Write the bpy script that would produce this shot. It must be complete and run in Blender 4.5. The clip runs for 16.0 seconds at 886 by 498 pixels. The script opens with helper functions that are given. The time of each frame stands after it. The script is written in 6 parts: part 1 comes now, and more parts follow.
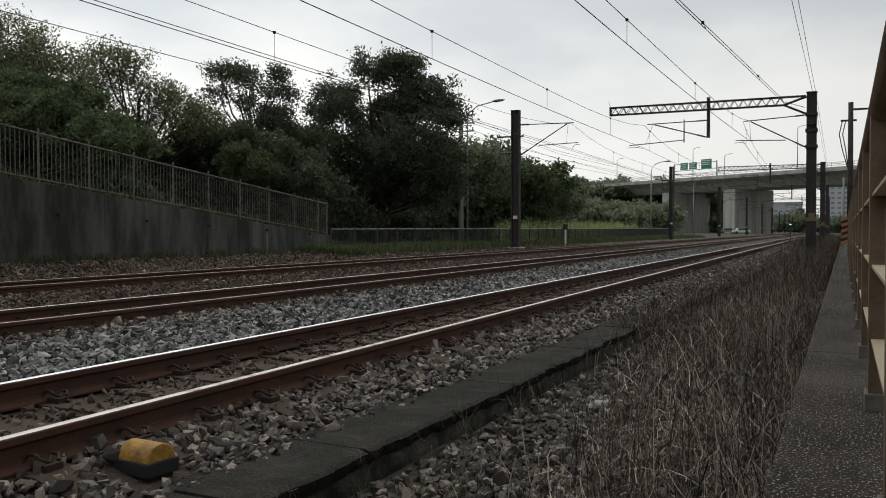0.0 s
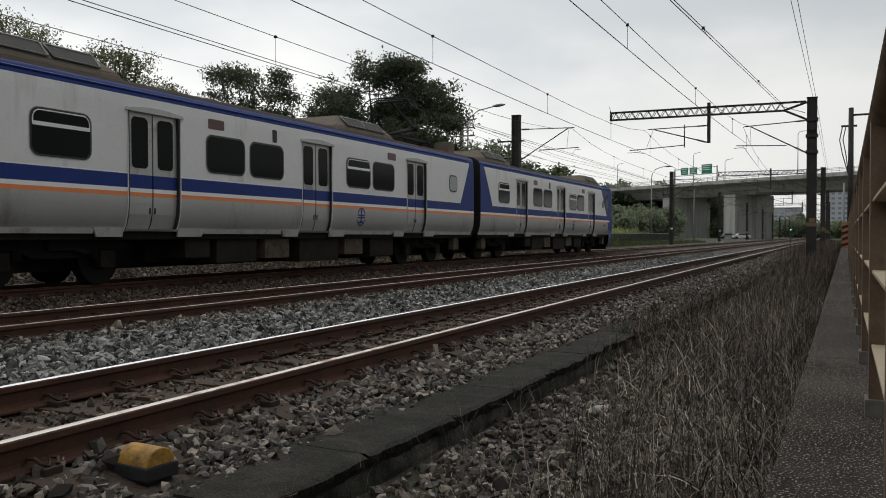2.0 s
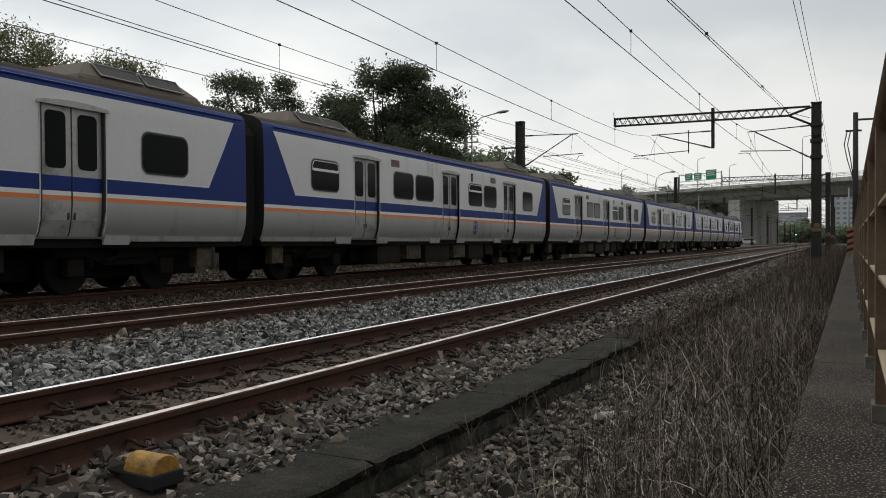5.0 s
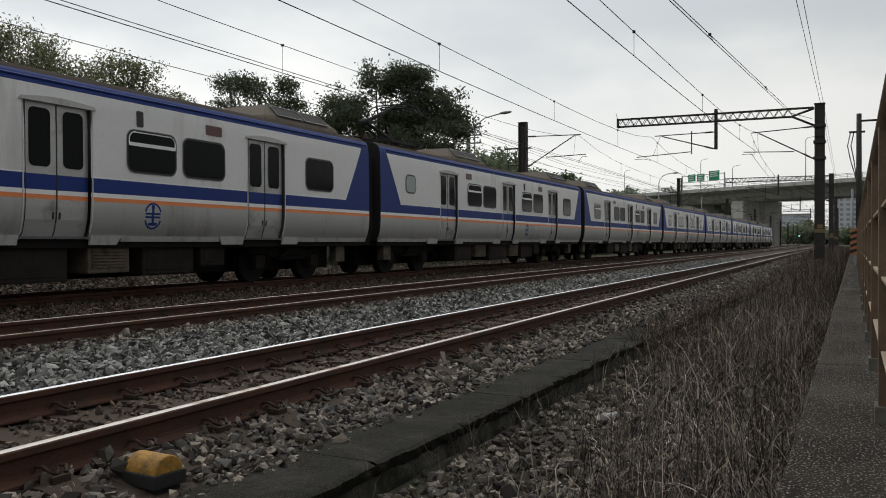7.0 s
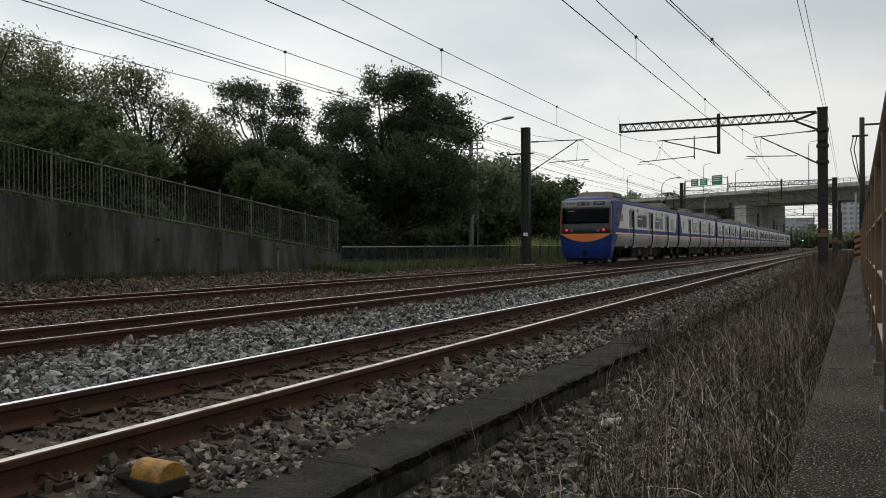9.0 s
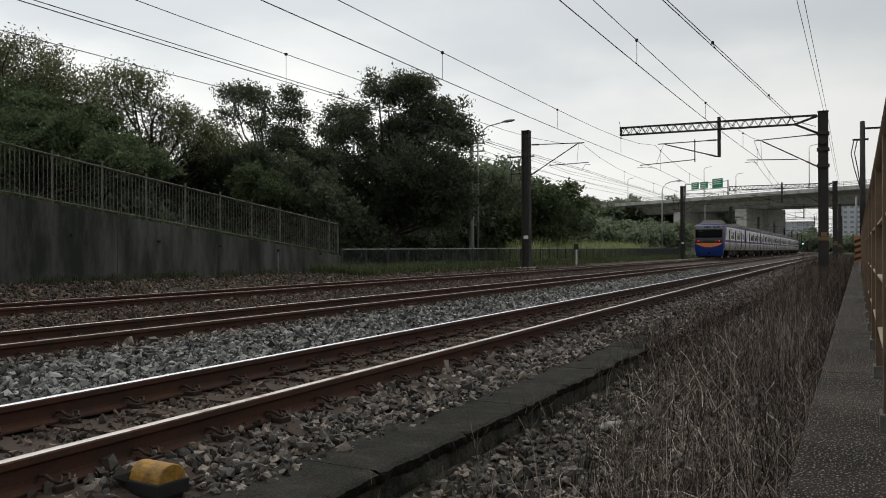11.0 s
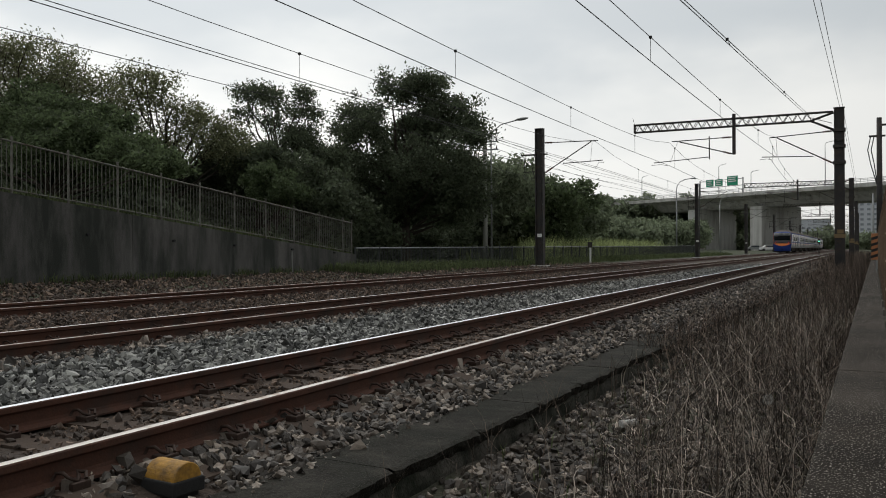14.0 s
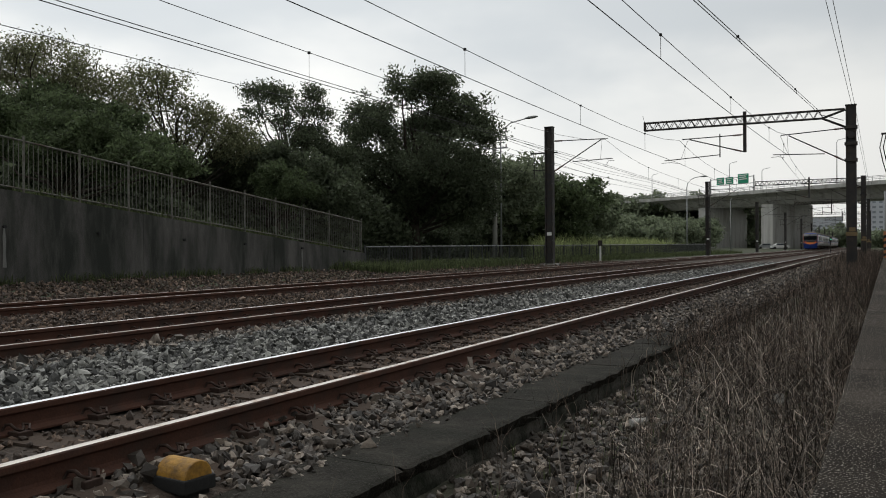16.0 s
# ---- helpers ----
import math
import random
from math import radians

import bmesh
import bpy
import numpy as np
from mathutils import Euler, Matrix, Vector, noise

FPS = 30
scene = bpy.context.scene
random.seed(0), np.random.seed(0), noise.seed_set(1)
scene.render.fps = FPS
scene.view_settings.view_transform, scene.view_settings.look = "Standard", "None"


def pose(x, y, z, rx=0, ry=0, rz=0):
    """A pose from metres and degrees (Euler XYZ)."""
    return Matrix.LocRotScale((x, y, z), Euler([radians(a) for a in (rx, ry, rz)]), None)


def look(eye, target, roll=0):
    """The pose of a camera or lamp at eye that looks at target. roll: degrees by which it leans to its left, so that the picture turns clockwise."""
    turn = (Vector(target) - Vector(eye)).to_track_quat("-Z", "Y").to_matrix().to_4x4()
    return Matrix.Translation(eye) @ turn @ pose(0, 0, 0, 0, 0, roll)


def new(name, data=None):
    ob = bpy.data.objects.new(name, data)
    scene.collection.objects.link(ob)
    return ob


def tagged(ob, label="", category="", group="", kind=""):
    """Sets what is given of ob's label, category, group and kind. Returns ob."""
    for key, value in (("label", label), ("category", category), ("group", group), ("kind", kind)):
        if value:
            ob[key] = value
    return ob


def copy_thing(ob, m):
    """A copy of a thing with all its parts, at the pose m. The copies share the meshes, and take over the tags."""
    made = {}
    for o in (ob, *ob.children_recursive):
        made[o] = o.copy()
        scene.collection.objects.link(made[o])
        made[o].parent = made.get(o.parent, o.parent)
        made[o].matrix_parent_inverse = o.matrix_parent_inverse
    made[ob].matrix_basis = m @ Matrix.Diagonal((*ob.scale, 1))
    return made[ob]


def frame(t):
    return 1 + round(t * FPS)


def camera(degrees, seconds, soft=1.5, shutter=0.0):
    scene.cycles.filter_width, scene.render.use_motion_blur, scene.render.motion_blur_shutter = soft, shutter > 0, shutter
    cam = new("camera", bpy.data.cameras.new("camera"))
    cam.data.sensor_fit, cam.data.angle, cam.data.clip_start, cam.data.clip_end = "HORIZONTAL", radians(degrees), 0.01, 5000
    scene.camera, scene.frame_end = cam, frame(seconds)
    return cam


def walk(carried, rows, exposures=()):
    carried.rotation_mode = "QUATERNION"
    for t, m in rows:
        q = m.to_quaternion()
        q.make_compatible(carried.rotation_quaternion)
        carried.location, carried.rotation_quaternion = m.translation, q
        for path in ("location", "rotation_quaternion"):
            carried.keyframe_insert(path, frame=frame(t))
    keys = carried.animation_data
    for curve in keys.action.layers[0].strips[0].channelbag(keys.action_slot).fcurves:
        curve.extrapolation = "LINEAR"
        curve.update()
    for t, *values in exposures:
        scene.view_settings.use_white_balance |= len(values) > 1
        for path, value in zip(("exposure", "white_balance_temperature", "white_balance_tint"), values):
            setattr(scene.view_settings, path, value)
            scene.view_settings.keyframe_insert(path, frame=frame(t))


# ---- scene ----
EYE_Z = 0.856
PATH = [
    (0.0, 24.245, -1.214, -0.074), (0.5, 24.252, -1.218, -0.043), (1.0, 24.245, -1.116, -0.057),
    (1.5, 24.218, -1.015, 0.058), (2.0, 24.265, -0.909, 0.057), (2.5, 24.364, -0.789, -0.087),
    (3.0, 24.425, -0.585, -0.185), (3.5, 24.446, -0.478, -0.155), (4.0, 24.505, -0.467, -0.177),
    (6.5, 24.677, -0.445, -0.108), (7.0, 24.744, -0.414, -0.091), (7.5, 24.799, -0.319, -0.126),
    (8.0, 24.863, -0.243, -0.182), (8.5, 24.912, -0.160, -0.249), (9.0, 24.951, -0.031, -0.324),
    (11.5, 24.972, 0.159, -0.151), (12.0, 24.981, 0.194, -0.250), (12.5, 25.118, 0.146, -0.235),
    (13.0, 25.389, 0.153, -0.396), (13.5, 25.702, 0.056, -0.284), (14.0, 25.886, 0.046, -0.316),
    (14.5, 26.077, 0.048, -0.282), (15.0, 26.131, 0.062, -0.346), (15.5, 26.248, 0.017, -0.312),
    (16.0, 26.542, -0.047, -0.396),
]
cam = camera(55.35, 16.0, soft=1.0)
walk(cam, [(t, pose(0, 0, EYE_Z, 90 + tilt, 0, turn) @ pose(0, 0, 0, 0, 0, lean)) for t, turn, tilt, lean in PATH])

# ---- overcast sky and a weak, wide sun behind the clouds ----
SUN_EL, SUN_AZ = 48.0, 35.0     # azimuth from +y towards -x
world = bpy.data.worlds.new("overcast_sky")
scene.world = world
world.use_nodes = True
wn, wl = world.node_tree.nodes, world.node_tree.links
wn.clear()
w_out = wn.new("ShaderNodeOutputWorld")
w_bg = wn.new("ShaderNodeBackground")
w_sky = wn.new("ShaderNodeTexSky")
w_sky.sky_type, w_sky.sun_disc = "NISHITA", False
w_sky.sun_elevation, w_sky.sun_rotation = radians(SUN_EL), radians(-SUN_AZ)
w_sky.dust_density, w_sky.air_density = 4.0, 1.0
w_co = wn.new("ShaderNodeTexCoord")
w_map = wn.new("ShaderNodeMapping")
w_map.inputs["Scale"].default_value = (1.6, 1.6, 3.6)
w_noise = wn.new("ShaderNodeTexNoise")
w_noise.inputs["Scale"].default_value, w_noise.inputs["Detail"].default_value = 1.5, 5.0
w_noise.inputs["Roughness"].default_value = 0.5
w_ramp = wn.new("ShaderNodeValToRGB")
w_ramp.color_ramp.interpolation = "EASE"
w_ramp.color_ramp.elements[0].position, w_ramp.color_ramp.elements[0].color = 0.0, (0.85, 0.85, 0.825, 1)
w_ramp.color_ramp.elements[1].position, w_ramp.color_ramp.elements[1].color = 1.0, (0.96, 0.97, 0.96, 1)
for at_z, tint in ((0.12, (0.85, 0.855, 0.83, 1)), (0.27, (0.54, 0.58, 0.605, 1)), (0.46, (0.70, 0.73, 0.74, 1))):
    w_ramp.color_ramp.elements.new(at_z).color = tint
w_xyz = wn.new("ShaderNodeSeparateXYZ")
w_lump = wn.new("ShaderNodeMath")
w_lump.operation = "MULTIPLY_ADD"
w_lump.inputs[1].default_value, w_lump.inputs[2].default_value = 0.42, -0.21
w_height = wn.new("ShaderNodeMath")
w_height.operation = "ADD"
w_hsv = wn.new("ShaderNodeHueSaturation")
w_hsv.inputs["Saturation"].default_value, w_hsv.inputs["Value"].default_value = 0.25, 0.09
w_mix = wn.new("ShaderNodeMix")
w_mix.data_type = "RGBA"
w_mix.inputs["Factor"].default_value = 0.88
wl.new(w_co.outputs["Generated"], w_map.inputs["Vector"])
wl.new(w_map.outputs["Vector"], w_noise.inputs["Vector"])
wl.new(w_co.outputs["Generated"], w_xyz.inputs["Vector"])
wl.new(w_noise.outputs["Fac"], w_lump.inputs[0])
wl.new(w_lump.outputs[0], w_height.inputs[0])
wl.new(w_xyz.outputs["Z"], w_height.inputs[1])
wl.new(w_height.outputs[0], w_ramp.inputs["Fac"])
wl.new(w_sky.outputs["Color"], w_hsv.inputs["Color"])
wl.new(w_hsv.outputs["Color"], w_mix.inputs["A"])
wl.new(w_ramp.outputs["Color"], w_mix.inputs["B"])
wl.new(w_mix.outputs["Result"], w_bg.inputs["Color"])
# the cloud is brighter towards the veiled sun, ahead, and duller behind
w_dot = wn.new("ShaderNodeVectorMath")
w_dot.operation = "DOT_PRODUCT"
w_dot.inputs[1].default_value = (-0.85, 0.45, 0.27)
w_rng = wn.new("ShaderNodeMapRange")
w_rng.interpolation_type = "LINEAR"
w_rng.inputs["From Min"].default_value, w_rng.inputs["From Max"].default_value = -0.6, 1.0
w_rng.inputs["To Min"].default_value, w_rng.inputs["To Max"].default_value = 0.5, 1.27
wl.new(w_co.outputs["Generated"], w_dot.inputs[0])
wl.new(w_dot.outputs["Value"], w_rng.inputs["Value"])
wl.new(w_rng.outputs["Result"], w_bg.inputs["Strength"])
wl.new(w_bg.outputs["Background"], w_out.inputs["Surface"])

sun = new("sun", bpy.data.lights.new("sun", "SUN"))
sun.data.energy, sun.data.angle, sun.data.color = 0.2, radians(25), (1.0, 0.96, 0.9)
sun_dir = Vector((-math.sin(radians(SUN_AZ)) * math.cos(radians(SUN_EL)), math.cos(radians(SUN_AZ)) * math.cos(radians(SUN_EL)), math.sin(radians(SUN_EL))))
sun.matrix_world = look(sun_dir * 100, (0, 0, 0))
scene.view_settings.exposure = 0.0


# ---- plan ----
TRACKS = (-3.67, -7.607, -12.193)      # centre lines
GAUGE = 1.067
LEDGE_TURN = 0.0205                     # the ledge leaves the line of the tracks


def bend(y):
    """How far the line bends to the side at y."""
    if y < 0:
        return 0.0
    y = min(y, 210.0)
    return 1.1445e-4 * y * y - 3.625e-7 * y ** 3


def heading(y):
    return math.atan2(bend(y + 0.5) - bend(y - 0.5), 1.0)


# ---- materials ----
def mat(name, base, rough=0.8, metal=0.0, var=0.25, scale=8.0, fine=60.0, bump=0.3, dirt=None, dirt_amount=0.4, dirt_scale=2.0,
        streak=1.0, island=0.0, obj_random=0.0, spec=0.5, emission=None, strength=0.0, coat=0.0, chips=None, chip_scale=105, through_light=0.0, skew=1.0):
    """A surface with variation at two scales, stains and fine relief, in metres."""
    m = bpy.data.materials.new(name)
    m.use_nodes = True
    nt = m.node_tree
    n, l = nt.nodes, nt.links
    bsdf = n["Principled BSDF"]
    bsdf.inputs["Roughness"].default_value = rough
    bsdf.inputs["Metallic"].default_value = metal
    bsdf.inputs["Specular IOR Level"].default_value = spec
    bsdf.inputs["Coat Weight"].default_value = coat
    co = n.new("ShaderNodeTexCoord")
    mp = n.new("ShaderNodeMapping")
    mp.inputs["Scale"].default_value = (1, 1, streak)
    l.new(co.outputs["Object"], mp.inputs["Vector"])
    big = n.new("ShaderNodeTexNoise")
    big.inputs["Scale"].default_value, big.inputs["Detail"].default_value, big.inputs["Roughness"].default_value = scale, 4, 0.6
    l.new(mp.outputs["Vector"], big.inputs["Vector"])
    small = n.new("ShaderNodeTexNoise")
    small.inputs["Scale"].default_value, small.inputs["Detail"].default_value = fine, 3
    l.new(co.outputs["Object"], small.inputs["Vector"])
    both = n.new("ShaderNodeMath")
    both.operation = "ADD"
    l.new(big.outputs["Fac"], both.inputs[0])
    l.new(small.outputs["Fac"], both.inputs[1])
    rng = n.new("ShaderNodeMapRange")
    rng.inputs["From Min"].default_value, rng.inputs["From Max"].default_value = 0.6, 1.4
    rng.inputs["To Min"].default_value, rng.inputs["To Max"].default_value = 1 - var, 1 + var
    l.new(both.outputs[0], rng.inputs["Value"])
    last = rng.outputs["Result"]
    if island or obj_random:
        src = n.new("ShaderNodeNewGeometry").outputs["Random Per Island"] if island else n.new("ShaderNodeObjectInfo").outputs["Random"]
        amount = island or obj_random
        r2 = n.new("ShaderNodeMapRange")
        r2.inputs["To Min"].default_value, r2.inputs["To Max"].default_value = 1 - amount, 1 + amount
        pw = n.new("ShaderNodeMath")
        pw.operation = "POWER"
        pw.inputs[1].default_value = skew
        l.new(src, pw.inputs[0])
        l.new(pw.outputs[0], r2.inputs["Value"])
        if skew > 1:
            r2.inputs["To Max"].default_value = 1 + 2.2 * amount
        mul = n.new("ShaderNodeMath")
        mul.operation = "MULTIPLY"
        l.new(last, mul.inputs[0])
        l.new(r2.outputs["Result"], mul.inputs[1])
        last = mul.outputs[0]
    sc = n.new("ShaderNodeVectorMath")
    sc.operation = "SCALE"
    sc.inputs[0].default_value = base
    l.new(last, sc.inputs["Scale"])
    colour = sc.outputs["Vector"]
    if dirt:
        dn = n.new("ShaderNodeTexNoise")
        dn.inputs["Scale"].default_value, dn.inputs["Detail"].default_value, dn.inputs["Roughness"].default_value = dirt_scale, 6, 0.65
        l.new(mp.outputs["Vector"], dn.inputs["Vector"])
        dr = n.new("ShaderNodeMapRange")
        dr.inputs["From Min"].default_value, dr.inputs["From Max"].default_value = 0.62 - dirt_amount * 0.4, 0.78 - dirt_amount * 0.3
        l.new(dn.outputs["Fac"], dr.inputs["Value"])
        mx = n.new("ShaderNodeMix")
        mx.data_type = "RGBA"
        l.new(dr.outputs["Result"], mx.inputs["Factor"])
        l.new(colour, mx.inputs["A"])
        mx.inputs["B"].default_value = (*dirt, 1)
        colour = mx.outputs["Result"]
    if chips:
        vo = n.new("ShaderNodeTexNoise")
        vo.inputs["Scale"].default_value, vo.inputs["Detail"].default_value = chip_scale, 2.0
        l.new(co.outputs["Object"], vo.inputs["Vector"])
        pm = n.new("ShaderNodeMapRange")
        pm.inputs["From Min"].default_value, pm.inputs["From Max"].default_value = 0.61, 0.645
        l.new(vo.outputs["Fac"], pm.inputs["Value"])
        cm = n.new("ShaderNodeMix")
        cm.data_type = "RGBA"
        l.new(pm.outputs["Result"], cm.inputs["Factor"])
        l.new(colour, cm.inputs["A"])
        cm.inputs["B"].default_value = (*chips, 1)
        colour = cm.outputs["Result"]
    l.new(colour, bsdf.inputs["Base Color"])
    if through_light:
        tr = n.new("ShaderNodeBsdfTranslucent")
        l.new(colour, tr.inputs["Color"])
        ms = n.new("ShaderNodeMixShader")
        ms.inputs["Fac"].default_value = through_light
        l.new(bsdf.outputs["BSDF"], ms.inputs[1])
        l.new(tr.outputs["BSDF"], ms.inputs[2])
        l.new(ms.outputs["Shader"], n["Material Output"].inputs["Surface"])
    if bump:
        bp = n.new("ShaderNodeBump")
        bp.inputs["Strength"].default_value, bp.inputs["Distance"].default_value = bump, 0.6 / fine
        l.new(small.outputs["Fac"], bp.inputs["Height"])
        l.new(bp.outputs["Normal"], bsdf.inputs["Normal"])
    if emission:
        bsdf.inputs["Emission Color"].default_value = (*emission, 1)
        bsdf.inputs["Emission Strength"].default_value = strength
    return m


M_SOIL = mat("soil", (0.06, 0.05, 0.04), 0.95, var=0.5, scale=1.5, fine=30, bump=0.8, dirt=(0.05, 0.06, 0.03), dirt_scale=0.6)
M_GRASSLAND = mat("rough_ground", (0.05, 0.065, 0.03), 0.95, var=0.5, scale=0.4, fine=8, bump=0.8, dirt=(0.07, 0.06, 0.04), dirt_scale=0.2)
M_BALLAST_BED = mat("ballast_bed", (0.058, 0.043, 0.033), 0.95, var=0.6, scale=14, fine=40, bump=1.0, dirt=(0.07, 0.045, 0.03), dirt_scale=0.8)
M_STONE = mat("ballast_stone", (0.165, 0.164, 0.15), 0.55, var=0.35, scale=20, fine=120, bump=0.3, island=0.78, skew=2.4)
M_STONE_RUST = mat("rusty_ballast_stone", (0.112, 0.078, 0.057), 0.75, var=0.35, scale=16, fine=120, bump=0.3, island=0.6, skew=3.0)
M_STONE_MIX = mat("stained_ballast_stone", (0.143, 0.12, 0.098), 0.6, var=0.35, scale=20, fine=120, bump=0.3, island=0.78, skew=2.8)
M_RUST = mat("rail_rust", (0.084, 0.034, 0.02), 0.85, 0.1, var=0.35, scale=5, fine=90, bump=0.3, dirt=(0.05, 0.03, 0.022), dirt_scale=3)
M_RAILHEAD = mat("worn_rail_head", (0.92, 0.93, 0.95), 0.5, 1.0, var=0.1, scale=6, fine=120, bump=0.05)
M_RAILHEAD_MID = mat("half_worn_rail_head", (0.66, 0.62, 0.58), 0.5, 1.0, var=0.12, scale=6, fine=120, bump=0.05, dirt=(0.3, 0.18, 0.12), dirt_amount=0.25, dirt_scale=4)
M_RAILHEAD_DULL = mat("dull_rail_head", (0.48, 0.43, 0.38), 0.5, 0.95, var=0.15, scale=6, fine=120, bump=0.05, dirt=(0.2, 0.11, 0.07), dirt_scale=5)
M_SLEEPER = mat("concrete_sleeper", (0.06, 0.041, 0.029), 0.95, var=0.3, scale=7, fine=70, bump=0.4, dirt=(0.07, 0.045, 0.03), dirt_scale=4)
M_CLIP = mat("rusty_clip", (0.05, 0.03, 0.022), 0.8, 0.3, var=0.3, scale=20, fine=100, bump=0.2)
# base lightened to stand in for haze over the distant viaduct
M_CONCRETE = mat("concrete", (0.47, 0.465, 0.44), 0.9, var=0.2, scale=1.2, fine=50, bump=0.25, dirt=(0.28, 0.27, 0.24), dirt_scale=0.5, streak=0.15)
M_WALL = mat("stained_concrete_wall", (0.112, 0.106, 0.1), 0.92, var=0.45, scale=2.2, fine=35, bump=0.5, dirt=(0.026, 0.03, 0.024), dirt_amount=0.6, dirt_scale=1.3, streak=0.22)
M_TROUGH = mat("mossy_concrete_slab", (0.039, 0.036, 0.0305), 0.95, spec=0.12, var=0.8, scale=5, fine=70, bump=1.0, dirt=(0.025, 0.0255, 0.0205), dirt_amount=0.5, dirt_scale=3.0, obj_random=0.18, chips=(0.07, 0.066, 0.056))
M_TROUGH_SIDE = mat("damp_concrete_side", (0.085, 0.08, 0.068), 0.92, spec=0.2, var=0.6, scale=5, fine=60, bump=0.8, dirt=(0.018, 0.022, 0.014), dirt_amount=0.6, dirt_scale=4.0)
M_LEDGE = mat("exposed_aggregate", (0.026, 0.0205, 0.0155), 0.95, spec=0.2, var=0.7, scale=3, fine=90, bump=0.9, dirt=(0.06, 0.05, 0.04), dirt_scale=1.2, chips=(0.44, 0.40, 0.35), chip_scale=120)
M_STEEL_BROWN = mat("brown_painted_steel", (0.16, 0.105, 0.065), 0.6, 0.0, var=0.2, scale=5, fine=90, bump=0.15, dirt=(0.08, 0.05, 0.03), dirt_scale=3)
M_STEEL_BEIGE = mat("beige_painted_steel", (0.42, 0.33, 0.22), 0.6, 0.0, var=0.15, scale=5, fine=90, bump=0.15)
M_MAST = mat("dark_mast_steel", (0.035, 0.033, 0.033), 0.7, 0.2, var=0.3, scale=2, fine=50, bump=0.2, dirt=(0.06, 0.045, 0.035), dirt_scale=3)
M_GALV = mat("galvanised_steel", (0.3, 0.31, 0.31), 0.6, 0.4, var=0.2, scale=3, fine=60, bump=0.1)
M_FENCE = mat("weathered_fence_steel", (0.15, 0.15, 0.13), 0.7, 0.1, var=0.25, scale=4, fine=60, bump=0.15, dirt=(0.09, 0.07, 0.05), dirt_scale=3)
M_FENCE_DARK = mat("dark_fence_steel", (0.045, 0.05, 0.045), 0.7, 0.1, var=0.25, scale=4, fine=60, bump=0.15)
M_GREENLIGHT = mat("green_signal_lens", (0.1, 0.5, 0.3), 0.3, var=0.02, bump=0, emission=(0.2, 1.0, 0.65), strength=3.0)
M_WIRE = mat("wire", (0.03, 0.03, 0.03), 0.6, 0.5, var=0.1, bump=0)
M_PORCELAIN = mat("insulator", (0.10, 0.045, 0.03), 0.35, var=0.1, bump=0)
M_WHITE = mat("white_paint", (0.75, 0.75, 0.73), 0.6, var=0.1, scale=4, bump=0.1)
M_LITTER = mat("grubby_plastic", (0.42, 0.41, 0.38), 0.5, var=0.4, scale=30, fine=90, bump=0.2)
M_YELLOW = mat("worn_yellow_paint", (0.48, 0.25, 0.035), 0.65, var=0.25, scale=9, fine=60, bump=0.3, dirt=(0.16, 0.09, 0.03), dirt_amount=0.45, dirt_scale=10)
M_BAND = mat("faded_tan_band", (0.2, 0.14, 0.07), 0.8, var=0.3, scale=6, fine=40, bump=0.2)
M_LIME = mat("lime_streak", (0.2, 0.2, 0.19), 0.95, var=0.4, scale=6, fine=40, bump=0.3, streak=0.3)
M_HAZARD = mat("faded_orange_paint", (0.42, 0.17, 0.07), 0.7, var=0.25, scale=6, fine=40, bump=0.1)
M_BLACK = mat("black_rubber", (0.02, 0.02, 0.02), 0.8, var=0.2, bump=0.2)
M_SIGN_GREEN = mat("green_sign", (0.0, 0.28, 0.15), 0.6, var=0.05, bump=0)
M_BARK = mat("bark", (0.05, 0.04, 0.03), 0.95, var=0.4, scale=6, fine=40, bump=0.8)
M_LEAF_DARK = mat("dark_leaves", (0.1, 0.122, 0.074), 0.6, var=0.3, scale=1.0, fine=10, bump=0, island=0.5, spec=0.3, through_light=0.5)
M_LEAF_MID = mat("green_leaves", (0.105, 0.138, 0.068), 0.65, var=0.3, scale=1.0, fine=10, bump=0, island=0.5, spec=0.3, through_light=0.5)
M_LEAF_OLIVE = mat("olive_leaves", (0.165, 0.175, 0.095), 0.7, var=0.3, scale=1.0, fine=10, bump=0, island=0.5, spec=0.3, through_light=0.5)
# haze painted in: leaf colour paled for trees far along the line
M_LEAF_HAZED = mat("haze_paled_leaves", (0.2, 0.235, 0.15), 0.6, var=0.3, scale=1.0, fine=10, bump=0, island=0.45, spec=0.3, through_light=0.5)
M_GRASS = mat("green_grass", (0.088, 0.108, 0.05), 0.8, var=0.3, scale=1.0, fine=10, bump=0, island=0.5, spec=0.2, through_light=0.5)
M_REED = mat("pale_reeds", (0.33, 0.38, 0.17), 0.85, var=0.3, scale=1.0, fine=10, bump=0, island=0.5, spec=0.2, through_light=0.5)
M_TWIG = mat("dry_twigs", (0.142, 0.11, 0.088), 0.85, var=0.3, scale=3.0, fine=30, bump=0, island=0.85, spec=0.25, skew=3.0)
M_DRYGRASS = mat("dry_grass", (0.33, 0.285, 0.24), 0.85, var=0.3, scale=3.0, fine=30, bump=0, island=0.85, spec=0.25, skew=3.0)


# ---- mesh helpers ----
def obj(name, bm, material, parent=None, label=""):
    me = bpy.data.meshes.new(name)
    bm.to_mesh(me)
    bm.free()
    for m in (material if isinstance(material, (list, tuple)) else (material,)):
        me.materials.append(m)
    o = new(name, me)
    if parent:
        o.parent = parent
    return tagged(o, label)


def part(name, bm, material, parent, label=""):
    return obj(name, bm, material, parent, label)


def share(name, other, parent, m):
    """Another piece on the same mesh."""
    o = new(name, other.data)
    o.parent = parent
    o.matrix_basis = m
    return o


